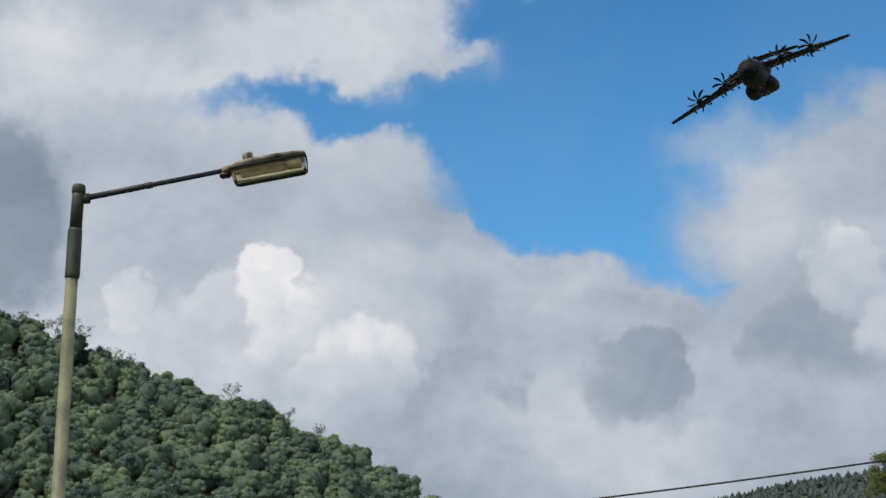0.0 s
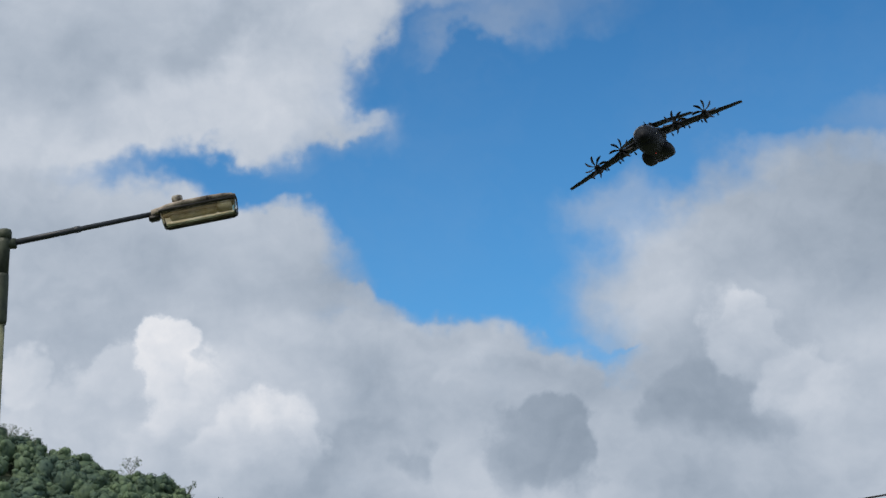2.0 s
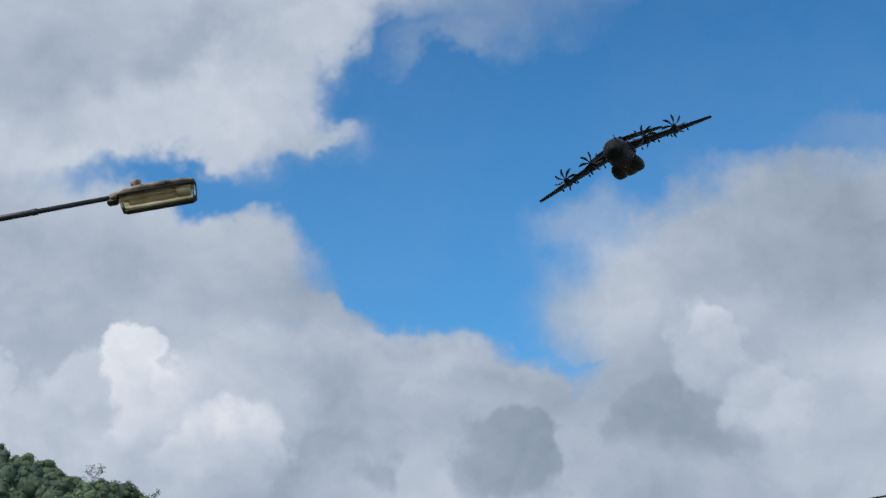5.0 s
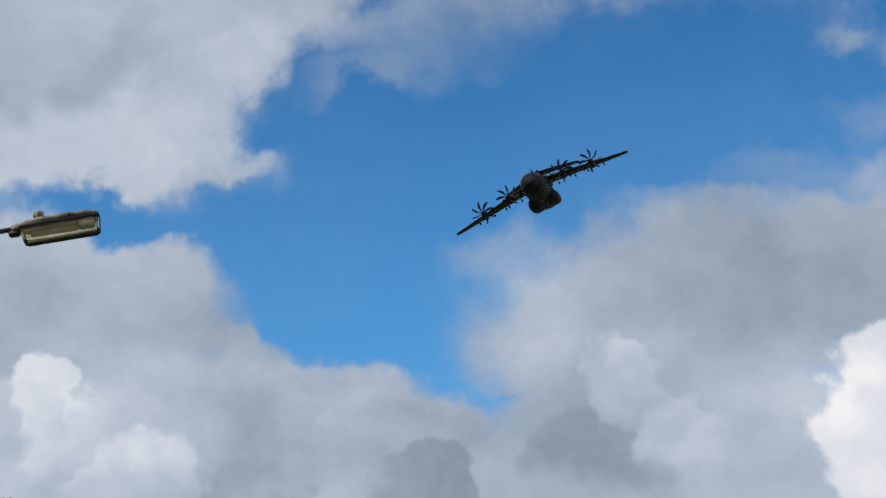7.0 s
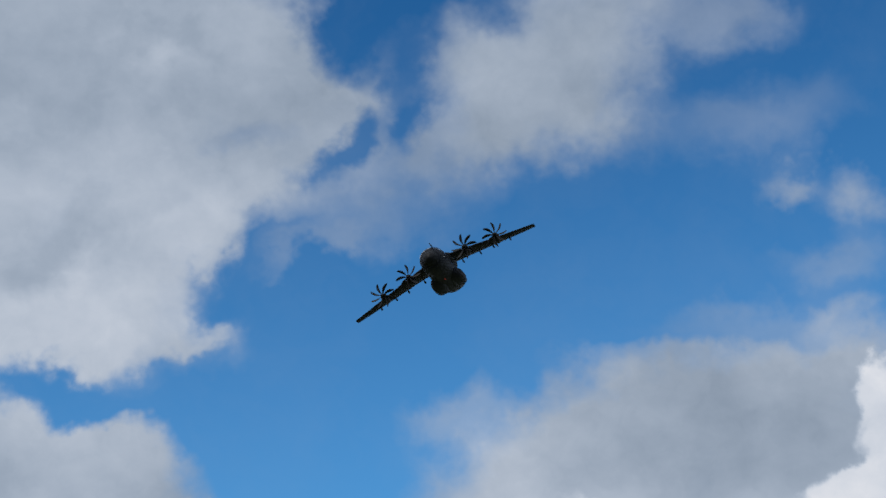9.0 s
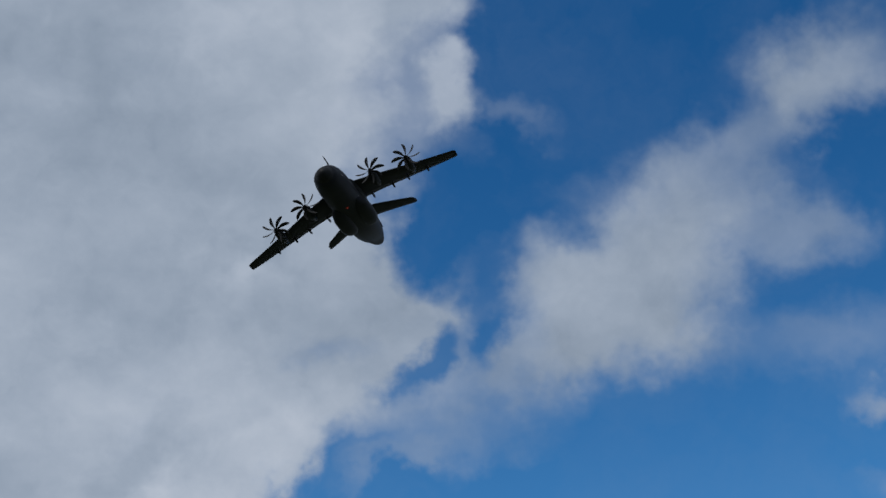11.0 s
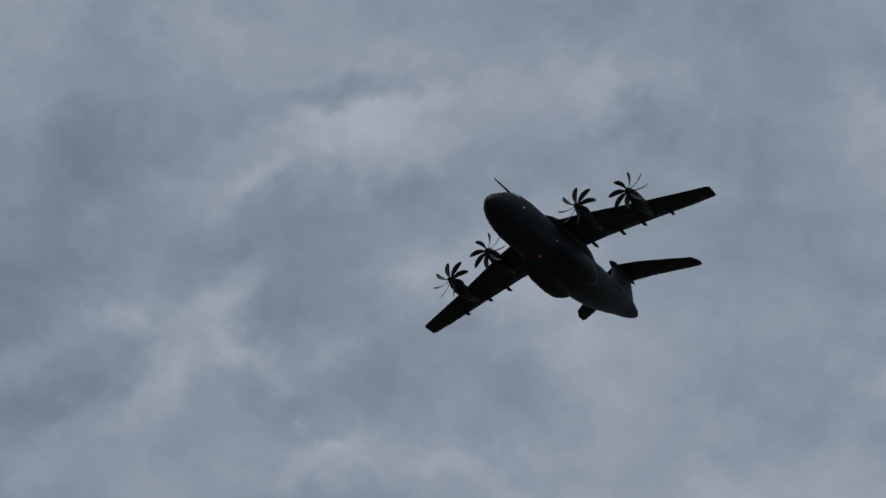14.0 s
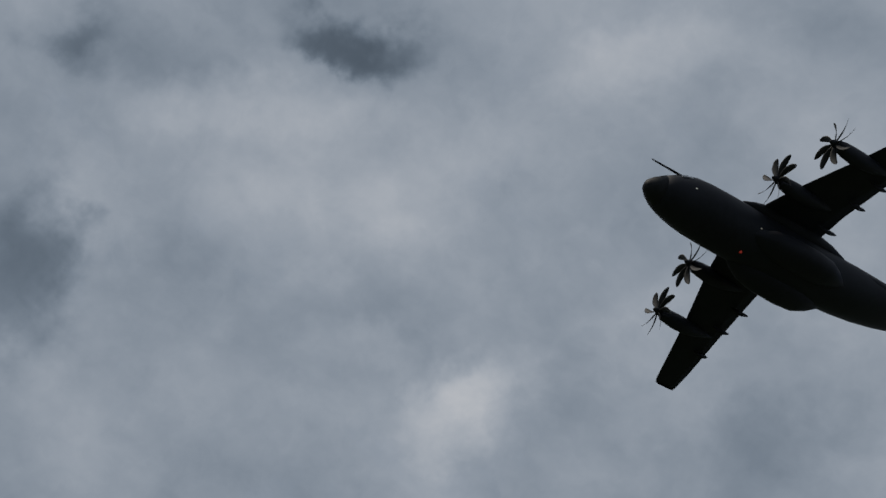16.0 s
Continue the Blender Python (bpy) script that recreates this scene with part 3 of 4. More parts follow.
def ground_z(x, y):
    z = -min(max(y - 1.0, 0), 14) * 0.165 - min(max(y - 15.0, 0), 70) * 0.65
    z += 6 * noise.noise((x * 0.004, y * 0.004, 1.0)) * min(1, (y - 200) / 200) if y > 200 else 0
    crest = near_ridge(x)
    if crest > -48 and 380 < y < 1500:
        up = min(1, max(0, (y - 380) / 340)) if y < 720 else max(0, 1 - (y - 720) / 600)
        up = up ** 0.9 if y < 720 else up
        z = max(z, -48 + (crest + 48) * up + 3 * noise.noise((x * 0.02, y * 0.02, 5.0)))
    # two wooded knolls in the valley
    for kx, ky, top, wide in ((284.7, 639.5, 93, 75), (160.3, 578.2, 50, 80)):
        d = math.hypot(x - kx, y - ky)
        if d < wide * 3:
            z = max(z, -48 + (top + 48) * math.exp(-(max(0, d - 45) / wide) ** 2 * 1.6))
    # the far ridge
    az = math.degrees(math.atan2(x, max(y, 1)))
    r = math.hypot(x, y)
    if y > 0 and r > 1000:
        el = lerp_table(az, [-50, -20, 0, 4, 9, 12.4, 15.6, 19, 23, 40, 70], [3.0, 4.0, 4.6, 5.1, 5.75, 6.3, 6.85, 7.4, 7.6, 6.5, 3.0])
        top = 1900 * math.tan(radians(el))
        up = min(1, max(0, (r - 1000) / 900)) if r < 1900 else max(0.25, 1 - (r - 1900) / 2200)
        z = max(z, -48 + (top + 48) * up + 8 * noise.noise((x * 0.006, y * 0.006, 2.0)) * up)
    return z


radii = [0.0] + [1.5 * 1.055 ** i for i in range(1, 160)]
radii = [r for r in radii if r < 4700] + [4800]
sectors = 200
gv, gf = [(0, 0, ground_z(0, 0))], []
for r in radii[1:]:
    for s in range(sectors):
        a = 2 * math.pi * s / sectors
        gv.append((r * math.sin(a), r * math.cos(a), ground_z(r * math.sin(a), r * math.cos(a))))
for s in range(sectors):
    gf.append((0, 1 + (s + 1) % sectors, 1 + s))
for i in range(len(radii) - 2):
    b = 1 + i * sectors
    for s in range(sectors):
        k = (s + 1) % sectors
        gf.append((b + s, b + k, b + sectors + k, b + sectors + s))
ground = tagged(make("ground", gv, gf, GRASS), "rough green grass sloping down into a valley", "ground", kind="structure")
fix_normals(ground)
if ground.data.polygons[5].normal.z < 0:
    ground.data.flip_normals()


# ---- woods ----
def crown_template(seed, leaves=700):
    """A broad crown about 1 across and 1 high: a dome with lumps, small leaf faces and gaps."""
    rnd = random.Random(seed)
    lobes = [(Vector((0, 0, 0.42)), 0.4)]
    for _ in range(13):
        a, h = rnd.uniform(0, 6.28), rnd.uniform(0.0, 1.0)
        d = 0.36 * math.sqrt(1 - 0.85 * h * h)
        lobes.append((Vector((math.cos(a) * d, math.sin(a) * d, 0.38 + 0.42 * h)), rnd.uniform(0.09, 0.17)))
    v, f = [], []
    for c, r in lobes:
        bm = bmesh.new()
        bmesh.ops.create_icosphere(bm, subdivisions=2 if r > 0.3 else 1, radius=r * 0.92)
        base = len(v)
        for q in bm.verts:
            v.append(c + q.co * (1 + 0.3 * noise.noise(q.co * 11 + c * 7)))
        bm.verts.index_update()
        f += [tuple(base + w.index for w in q.verts) for q in bm.faces]
        bm.free()
    for _ in range(leaves):
        c, r = lobes[0] if rnd.random() < 0.25 else rnd.choice(lobes)
        n = Vector((rnd.gauss(0, 1), rnd.gauss(0, 1), rnd.gauss(0.5, 1))).normalized()
        p = c + n * r * rnd.uniform(0.9, 1.14)
        u = n.orthogonal().normalized()
        u.rotate(Matrix.Rotation(rnd.uniform(0, 6.28), 3, n))
        w = (n.cross(u) + n * rnd.uniform(-0.6, 0.6)).normalized()
        s = rnd.uniform(0.016, 0.034)
        base = len(v)
        v += [p - u * s, p + w * s * 0.9, p + u * s * 1.1, p - w * s * 0.7]
        f.append((base, base + 1, base + 2, base + 3))
    return np.array([tuple(p) for p in v]), f


def wood(name, templates, places, mat, label):
    """All the crowns of a far wood as one mesh. places: x, y, z, width, height, turn, template."""
    verts, faces, base = [], [], 0
    for x, y, z, w, h, turn, k in places:
        v, f = templates[k]
        c, s = math.cos(turn), math.sin(turn)
        out = np.empty_like(v)
        out[:, 0] = (v[:, 0] * c - v[:, 1] * s) * w + x
        out[:, 1] = (v[:, 0] * s + v[:, 1] * c) * w + y
        out[:, 2] = v[:, 2] * h + z
        verts.append(out)
        faces += [tuple(i + base for i in q) for q in f]
        base += len(v)
    ob = make(name, np.concatenate(verts).tolist(), faces, mat)
    return tagged(ob, label, "woodland", kind="stuff")


rnd = random.Random(4)
crowns = [crown_template(s) for s in range(7)]
spots = []
yy = 520.0
while yy < 745:
    xx = -275.0
    while xx < 75:
        x, y = xx + rnd.uniform(-3.5, 3.5), yy + rnd.uniform(-3.5, 3.5)
        if near_ridge(x) > 5:
            w = rnd.uniform(10.0, 17.5)
            spots.append((x, y, ground_z(x, y) - 1.5, w, w * rnd.uniform(0.75, 1.05), rnd.uniform(0, 6.28), rnd.randrange(7)))
        xx += 9.6
    yy += 10.5
wood("hillside_wood", crowns, spots, LEAVES, "dense green broadleaf wood covering a steep hillside")


def cone_template(seed):
    """A narrow conifer of ragged tiers, 1 high and about 0.3 across."""
    rnd = random.Random(seed)
    v, f = [], []
    tiers = 7
    for i in range(tiers):
        z0, z1 = 0.08 + 0.86 * i / tiers, 0.08 + 0.86 * (i + 1.7) / tiers
        r = 0.19 * (1 - i / tiers) + 0.015
        base = len(v)
        for j in range(8):
            a = 6.283 * j / 8 + i
            q = r * rnd.uniform(0.65, 1.25)
            v.append((math.cos(a) * q, math.sin(a) * q, z0 + rnd.uniform(-0.03, 0.03)))
        v.append((0, 0, min(1.0, z1)))
        f += [(base + j, base + (j + 1) % 8, base + 8) for j in range(8)]
    return np.array(v), f


cones = [cone_template(s) for s in range(5)]
spots = []
for _ in range(8000):
    az, r = radians(rnd.uniform(2, 27)), rnd.uniform(1500, 1960)
    x, y = r * math.sin(az), r * math.cos(az)
    h = rnd.uniform(4.5, 9.5)
    spots.append((x, y, ground_z(x, y) - 1, h * 2.9, h, rnd.uniform(0, 6.28), rnd.randrange(5)))
wood("far_conifer_wood", cones, spots, HAZED_LEAVES, "distant conifer wood on a ridge, coloured blue-green for haze")


def branch_tube(a, b, r0, r1, count=5):
    return tube([a, (Vector(a) + Vector(b)) / 2 + Vector((0, 0, 0.05)), b], [r0, (r0 + r1) / 2, r1], count)


def bare_tree(x, y, height, seed):
    """A tree on the crest whose branches show against the sky, with a few tufts of leaves."""
    rnd = random.Random(seed)
    base = Vector((0, 0, -1.0))
    top = empty_thing("ridge_tree", (x, y, ground_z(x, y)), "thin half-bare tree on the wooded crest", "tree", "trees along the crest")
    pieces = [branch_tube(base, (0.2, 0, height * 0.6), 0.22, 0.12)]
    tips = []
    for i in range(13):
        z = height * rnd.uniform(0.3, 0.62)
        a = rnd.uniform(0, 6.28)
        d = height * rnd.uniform(0.15, 0.33)
        end = Vector((math.cos(a) * d, math.sin(a) * d, z + height * rnd.uniform(0.15, 0.4)))
        pieces.append(branch_tube((0.1, 0, z), end, 0.1, 0.03, 4))
        for _ in range(3):
            e2 = end + Vector((rnd.uniform(-1.4, 1.4), rnd.uniform(-1.4, 1.4), rnd.uniform(0.1, 1.5)))
            pieces.append(branch_tube(end.lerp(Vector((0.1, 0, z)), rnd.uniform(0, 0.5)), e2, 0.045, 0.02, 4))
            tips.append(e2)
    v, f = joined(*pieces)
    make("trunk", v, f, BARK, top)
    v, f = [], []
    for tip in tips:
        for _ in range(9):
            p = tip + Vector((rnd.gauss(0, 0.5), rnd.gauss(0, 0.5), rnd.gauss(0, 0.4)))
            n = Vector((rnd.gauss(0, 1), rnd.gauss(0, 1), rnd.gauss(0, 1))).normalized()
            u = n.orthogonal().normalized() * rnd.uniform(0.15, 0.32)
            w = n.cross(u)
            b = len(v)
            v += [p - u, p + w, p + u, p - w]
            f.append((b, b + 1, b + 2, b + 3))
    make("crown", v, f, LEAVES, top, smooth=False)


def empty_thing(name, at, label, category, group=""):
    ob = new(name)
    ob.location = at
    ob.empty_display_size = 0.2
    return tagged(ob, label, category, group)


for i, (x, y, h) in enumerate([(-198, 716, 16), (-193, 722, 17), (-186, 716, 16), (-180, 720, 15), (-174, 716, 16), (-168, 721, 15), (-152, 718, 14), (-147, 721, 15), (-141, 716, 13), (-97, 718, 15), (-72, 720, 14), (-57, 720, 13)]):
    bare_tree(x, y, h, i)


def spruce(x, y, top_z):
    """A spruce near by: trunk, whorls of drooping boughs with needle faces."""
    z0 = ground_z(x, y)
    height = top_z - z0
    rnd = random.Random(9)
    thing = empty_thing("spruce_tree", (x, y, z0), "tall dark green spruce with a thin leading shoot", "tree")
    v, f = tube([(0, 0, -0.3), (0.05, 0, height * 0.5), (0, 0, height * 0.97)], [0.3, 0.17, 0.02], 9)
    make("trunk", v, f, BARK, thing)
    v, f = [], []
    z = height * 0.12
    while z < height * 0.985:
        reach = (height - z) * 0.2 + 0.2
        for i in range(7):
            a = rnd.uniform(0, 6.28)
            d = Vector((math.cos(a), math.sin(a), 0))
            side = Vector((-d.y, d.x, 0))
            steps = max(4, int(reach / 0.22))
            for k in range(steps):
                t = (k + 0.5) / steps
                p = Vector((0, 0, z)) + d * reach * t + Vector((0, 0, reach * (0.35 * t - 0.5 * t * t)))
                s = 0.16 + 0.3 * (1 - t) * min(1, reach)
                for sign in (-1, 1):
                    b = len(v)
                    tip = p + side * sign * s * 1.6 + d * s * 1.1 + Vector((0, 0, rnd.uniform(-0.06, 0.09)))
                    v += [p - d * 0.05, p + d * 0.09 + Vector((0, 0, 0.03)), tip]
                    f.append((b, b + 1, b + 2))
        z += 0.3 + 0.014 * (height - z)
    for k in range(40):
        a, t = rnd.uniform(0, 6.28), rnd.uniform(0.93, 1.0)
        p = Vector((0, 0, height * t))
        d = Vector((math.cos(a), math.sin(a), 1.4)) * rnd.uniform(0.3, 0.7)
        w = Vector((-math.sin(a), math.cos(a), 0)) * 0.09
        b = len(v)
        v += [p - w, p + w, p + d]
        f.append((b, b + 1, b + 2))
    make("crown", v, f, NEEDLES, thing, smooth=False)


def leafy_tree(x, y, top_z, width):
    """A broadleaf tree with limbs and a crown of many small leaves."""
    z0 = ground_z(x, y)
    height = top_z - z0
    rnd = random.Random(21)
    thing = empty_thing("leafy_tree", (x, y, z0), "yellow-green broadleaf tree with a loose crown", "tree")
    pieces = [tube([(0, 0, -0.4), (0.1, 0, height * 0.4), (0, 0.1, height * 0.85)], [0.4, 0.28, 0.06], 9)]
    ends = [Vector((0, 0, height * 0.95))]
    for _ in range(44):
        z = height * rnd.uniform(0.35, 0.9)
        a = rnd.uniform(0, 6.28)
        d = width * 0.5 * rnd.uniform(0.5, 1.0) * (1.25 - z / height)
        e = Vector((math.cos(a) * d, math.sin(a) * d, min(height * 0.97, z + height * rnd.uniform(0.05, 0.2))))
        pieces.append(branch_tube((0.05, 0, z), e, 0.12, 0.03, 5))
        ends.append(e)
    v, f = joined(*pieces)
    make("trunk", v, f, BARK, thing)
    v, f = [], []
    for e in ends:
        for _ in range(300):
            p = e + Vector((rnd.gauss(0, 1.1), rnd.gauss(0, 1.1), rnd.gauss(-0.4, 0.8)))
            n = Vector((rnd.gauss(0, 1), rnd.gauss(0, 1), rnd.gauss(0.4, 1))).normalized()
            u = n.orthogonal().normalized() * rnd.uniform(0.14, 0.3)
            w = n.cross(u) * 0.7
            b = len(v)
            v += [p - u, p + w, p + u, p - w]
            f.append((b, b + 1, b + 2, b + 3))
    make("crown", v, f, YELLOW_LEAVES, thing, smooth=False)


def from_eye(az, el, dist):
    a = radians(az)
    return dist * math.sin(a), dist * math.cos(a), 1.6 + dist * math.tan(radians(el))


x, y, z = from_eye(24.0, 10.35, 700)
spruce(x, y, z)
x, y, z = from_eye(15.6, 7.4, 600)
leafy_tree(x, y, z, 17.0)


# ---- the street lamp ----
def street_lamp():
    px, py = -3.09, 13.966
    base = ground_z(px, py)
    lamp = empty_thing("street_lamp", (px, py, base), "green-painted steel street lamp with a stained lantern on a side arm", "street lamp")

    def at(x, z, y=0.0):
        return (x - px, y, z - base)

    v, f = tube([at(px, base - 0.3), at(px, base + 1.35), at(px, base + 1.36), at(px, base + 1.42), at(px, 5.30)], [0.1, 0.1, 0.095, 0.068, 0.056], 24)
    make("pole", v, f, POLE, lamp)
    v, f = tube([at(px, 5.255), at(px, 5.265), at(px + 0.004, 5.30), at(px + 0.004, 5.70), at(px + 0.004, 5.725), at(px + 0.004, 5.73)], [0.058, 0.066, 0.0675, 0.066, 0.063, 0.054], 24)
    make("sleeve", v, f, POLE_TOP, lamp, "dark weathered green sleeve")
    v, f = tube([at(px + 0.006, 5.70), at(px + 0.012, 6.02), at(px + 0.014, 6.075)], [0.0575, 0.056, 0.056], 24)
    make("upper_pole", v, f, POLE_TOP, lamp, "dark weathered green upper pole")
    v, f = tube([at(px + 0.014, 6.065), at(px + 0.014, 6.07), at(px + 0.014, 6.13), at(px + 0.014, 6.15), at(px + 0.014, 6.155)], [0.05, 0.063, 0.062, 0.052, 0.02], 24)
    make("pole_cap", v, f, POLE_TOP, lamp)
    a, b = Vector(at(px + 0.03, 6.012)), Vector(at(-1.60, 6.318))
    mid = a.lerp(b, 0.44)
    d = (b - a).normalized()
    v, f = tube([a, mid - d * 0.01, mid, b], [0.0285, 0.028, 0.024, 0.0225], 16)
    make("arm", v, f, ARM, lamp)
    v, f = tube([mid - d * 0.035, mid - d * 0.03, mid + d * 0.02, mid + d * 0.025], [0.026, 0.031, 0.031, 0.025], 16)
    make("arm_collar", v, f, ARM, lamp)
    v, f = box(-0.065, 0.07, -0.03, 0.03, -0.045, 0.045, 0.008)
    clamp = make("clamp", v, f, POLE_TOP, lamp)
    clamp.location = at(px + 0.055, 6.018)
    # the lantern, built along its own axis, then tilted with the arm
    head = new("lantern")
    head.parent = lamp
    head.matrix_local = Matrix.Translation(at(-1.755, 6.292)) @ Matrix.Rotation(-math.atan2(0.152, 0.775), 4, "Y") @ Matrix.Rotation(radians(4), 4, "X")
    length = 0.79
    rings = []
    for t, w, h0, h1 in ((0.0, 0.035, -0.03, 0.022), (0.01, 0.05, -0.032, 0.028), (0.12, 0.075, -0.028, 0.036), (0.2, 0.115, -0.02, 0.042), (0.35, 0.13, -0.016, 0.048), (0.65, 0.134, -0.016, 0.046), (0.85, 0.13, -0.016, 0.04), (0.95, 0.118, -0.016, 0.03), (0.99, 0.1, -0.014, 0.018), (1.0, 0.085, -0.01, 0.008)):
        c = (length * t, 0, (h0 + h1) / 2)
        rings.append(ring(c, (0, 1, 0), (0, 0, 1), w, (h1 - h0) / 2, 28, 3.2))
    v, f = loft(rings)
    make("canopy", v, f, CANOPY, head, "cream canopy with brown lichen stains")
    # the bowl: a shallow tray open to the canopy
    def tray(x0, x1, w, z0, z1, inset):
        rs = []
        for z, q in ((z0, 0.0), ((z0 + z1) / 2, inset * 0.35), (z1 + 0.012, inset * 0.8), (z1, inset * 1.25)):
            cx, hx = (x0 + x1) / 2, (x1 - x0) / 2 - q
            rs.append(ring((cx, 0, z), (1, 0, 0), (0, 1, 0), hx, w - q, 32, 6.0))
        return loft(rs)
    v, f = tray(0.075, length - 0.005, 0.115, -0.014, -0.147, 0.016)
    make("bowl", v, f, BOWL, head, "yellowed translucent plastic bowl")
    rs = []
    for hx, w, z in ((0.362, 0.122, -0.004), (0.366, 0.125, -0.012), (0.366, 0.125, -0.024), (0.36, 0.12, -0.03)):
        rs.append(ring((0.43, 0, z), (1, 0, 0), (0, 1, 0), hx, w, 32, 6.0))
    v, f = loft(rs)
    make("bowl_rim", v, f, BOWL_RIM, head)
    v, f = loft([ring((0.43, 0, z), (1, 0, 0), (0, 1, 0), 0.335 - q, 0.1 - q, 32, 5.0) for z, q in ((-0.05, 0.0), (-0.052, 0.012), (-0.036, 0.03), (-0.034, 0.04))])
    make("reflector", v, f, REFLECTOR, head, "tarnished brown reflector seen through the bowl")
    # dark rails that edge the bowl
    for y in (0.107,):
        v, f = tube([(0.085, y, -0.02), (0.10, y * 0.97, -0.134), (0.13, y * 0.95, -0.152), (0.74, y * 0.95, -0.152), (0.768, y * 0.97, -0.134), (0.782, y, -0.02)], [0.012] * 6, 8)
        make("bowl_rail", v, f, BOWL_RIM, head)
    for x in (0.105, 0.763):
        v, f = tube([(x, -0.1, -0.147), (x, 0, -0.152), (x, 0.1, -0.147)], [0.009] * 3, 8)
        make("bowl_rail", v, f, BOWL_RIM, head)
    v, f = box(0.60, 0.74, -0.09, 0.09, -0.10, -0.03, 0.01)
    make("lamp_holder", v, f, WHITE, head, "dull white lamp holder seen through the bowl")
    v, f = tube([(0.16, 0, -0.085), (0.18, 0, -0.085), (0.58, 0, -0.085), (0.6, 0, -0.085)], [0.015, 0.032, 0.032, 0.02], 14)
    make("discharge_tube", v, f, WHITE, head)
    v, f = box(-0.03, 0.075, -0.05, 0.05, -0.075, -0.03, 0.012)
    make("hinge_block", v, f, BOWL_RIM, head)
    v, f = tube([(0.255, 0, 0.03), (0.255, 0, 0.06), (0.255, 0, 0.063), (0.255, 0, 0.105), (0.255, 0, 0.118), (0.255, 0, 0.122)], [0.04, 0.04, 0.05, 0.051, 0.046, 0.02], 20)
    make("photocell", v, f, CELL, head, "weathered grey-beige photocell")


street_lamp()


# ---- overhead cable between two wooden poles ----
def overhead_line():
    p0, across = Vector(from_eye(-6.5, 4.97, 40)), Vector((0.986, -0.167, 0))
    line = empty_thing("overhead_cable", p0, "black overhead cable strung between two wooden poles", "cable")
    pts = []
    for i in range(61):
        run = 86.7 * i / 60
        pts.append(across * run + Vector((0, 0, 0.0729 * run + 0.00168 * run * run)))
    p1 = p0 + pts[-1]
    v, f = tube(pts, [0.023] * len(pts), 8)
    make("conductor", v, f, RUBBER, line)
    for p in (p0, p1):
        z0 = ground_z(p.x, p.y)
        pole = empty_thing("utility_pole", (p.x, p.y + 0.14, z0), "weathered wooden pole carrying the cable", "utility pole", "cable poles")
        h = p.z - z0
        v, f = tube([(0, 0, -0.4), (0, 0, h * 0.5), (0, 0, h + 0.04), (0, 0, h + 0.07)], [0.14, 0.12, 0.105, 0.07], 14)
        make("shaft", v, f, WOOD, pole)
        v, f = tube([(0, -0.09, h), (0, -0.14, h), (0, -0.17, h)], [0.03, 0.045, 0.02], 10)
        make("insulator", v, f, RUBBER, pole)


overhead_line()


# ---- the aeroplane: x to its tail, y to its right wing, z up, metres before its scale ----
plane = empty_thing("transport_aeroplane", (58.90, 285.80, 114.20), "dark grey four-engined military transport aeroplane banking in flight", "aeroplane")
plane.rotation_euler = [radians(a) for a in (-20.13, -9.89, 69.40)]
plane.scale = (0.93, 0.93, 0.93)

FUSELAGE = [  # x, half width, top, bottom, squareness
    (0.8, 0.12, 0.5, 0.28, 2.0), (1.04, 0.62, 1.02, -0.18, 2.0), (1.6, 1.12, 1.52, -0.66, 2.0), (2.49, 1.66, 2.1, -1.08, 2.05), (3.58, 2.08, 2.72, -1.36, 2.1), (4.65, 2.38, 3.3, -1.54, 2.15),
    (5.86, 2.62, 3.62, -1.66, 2.2), (7.54, 2.78, 3.76, -1.74, 2.2), (9.88, 2.82, 3.8, -1.78, 2.2), (13.16, 2.82, 3.82, -1.8, 2.2), (17.83, 2.82, 3.82, -1.8, 2.2), (23.44, 2.82, 3.82, -1.61, 2.2),
    (26.25, 2.8, 3.82, -1.11, 2.2), (29.05, 2.66, 3.84, -0.5, 2.25), (31.86, 2.42, 3.86, 0.33, 2.3), (34.66, 2.06, 3.9, 1.3, 2.35), (37.0, 1.66, 3.94, 2.17, 2.4), (38.87, 1.25, 3.96, 2.58, 2.4),
    (40.27, 0.85, 3.9, 3.02, 2.3), (41.02, 0.5, 3.75, 3.3, 2.2), (41.3, 0.15, 3.55, 3.45, 2.0)]


def body_ring(x, w, top, bottom, power, count=40):
    return ring((x, 0, (top + bottom) / 2), (0, 1, 0), (0, 0, 1), w, (top - bottom) / 2, count, power)


def body_at(x):
    cols = list(zip(*FUSELAGE))
    return tuple(float(np.interp(x, cols[0], c)) for c in cols[1:])


def air(name, vf, mat, parent, label=""):
    return fix_normals(make(name, vf[0], vf[1], mat, parent, label))


air("fuselage", loft([body_ring(*row) for row in FUSELAGE if row[0] >= 2.49]), AIR_SHADED, plane)
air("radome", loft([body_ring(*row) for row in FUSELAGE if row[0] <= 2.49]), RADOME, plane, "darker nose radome")
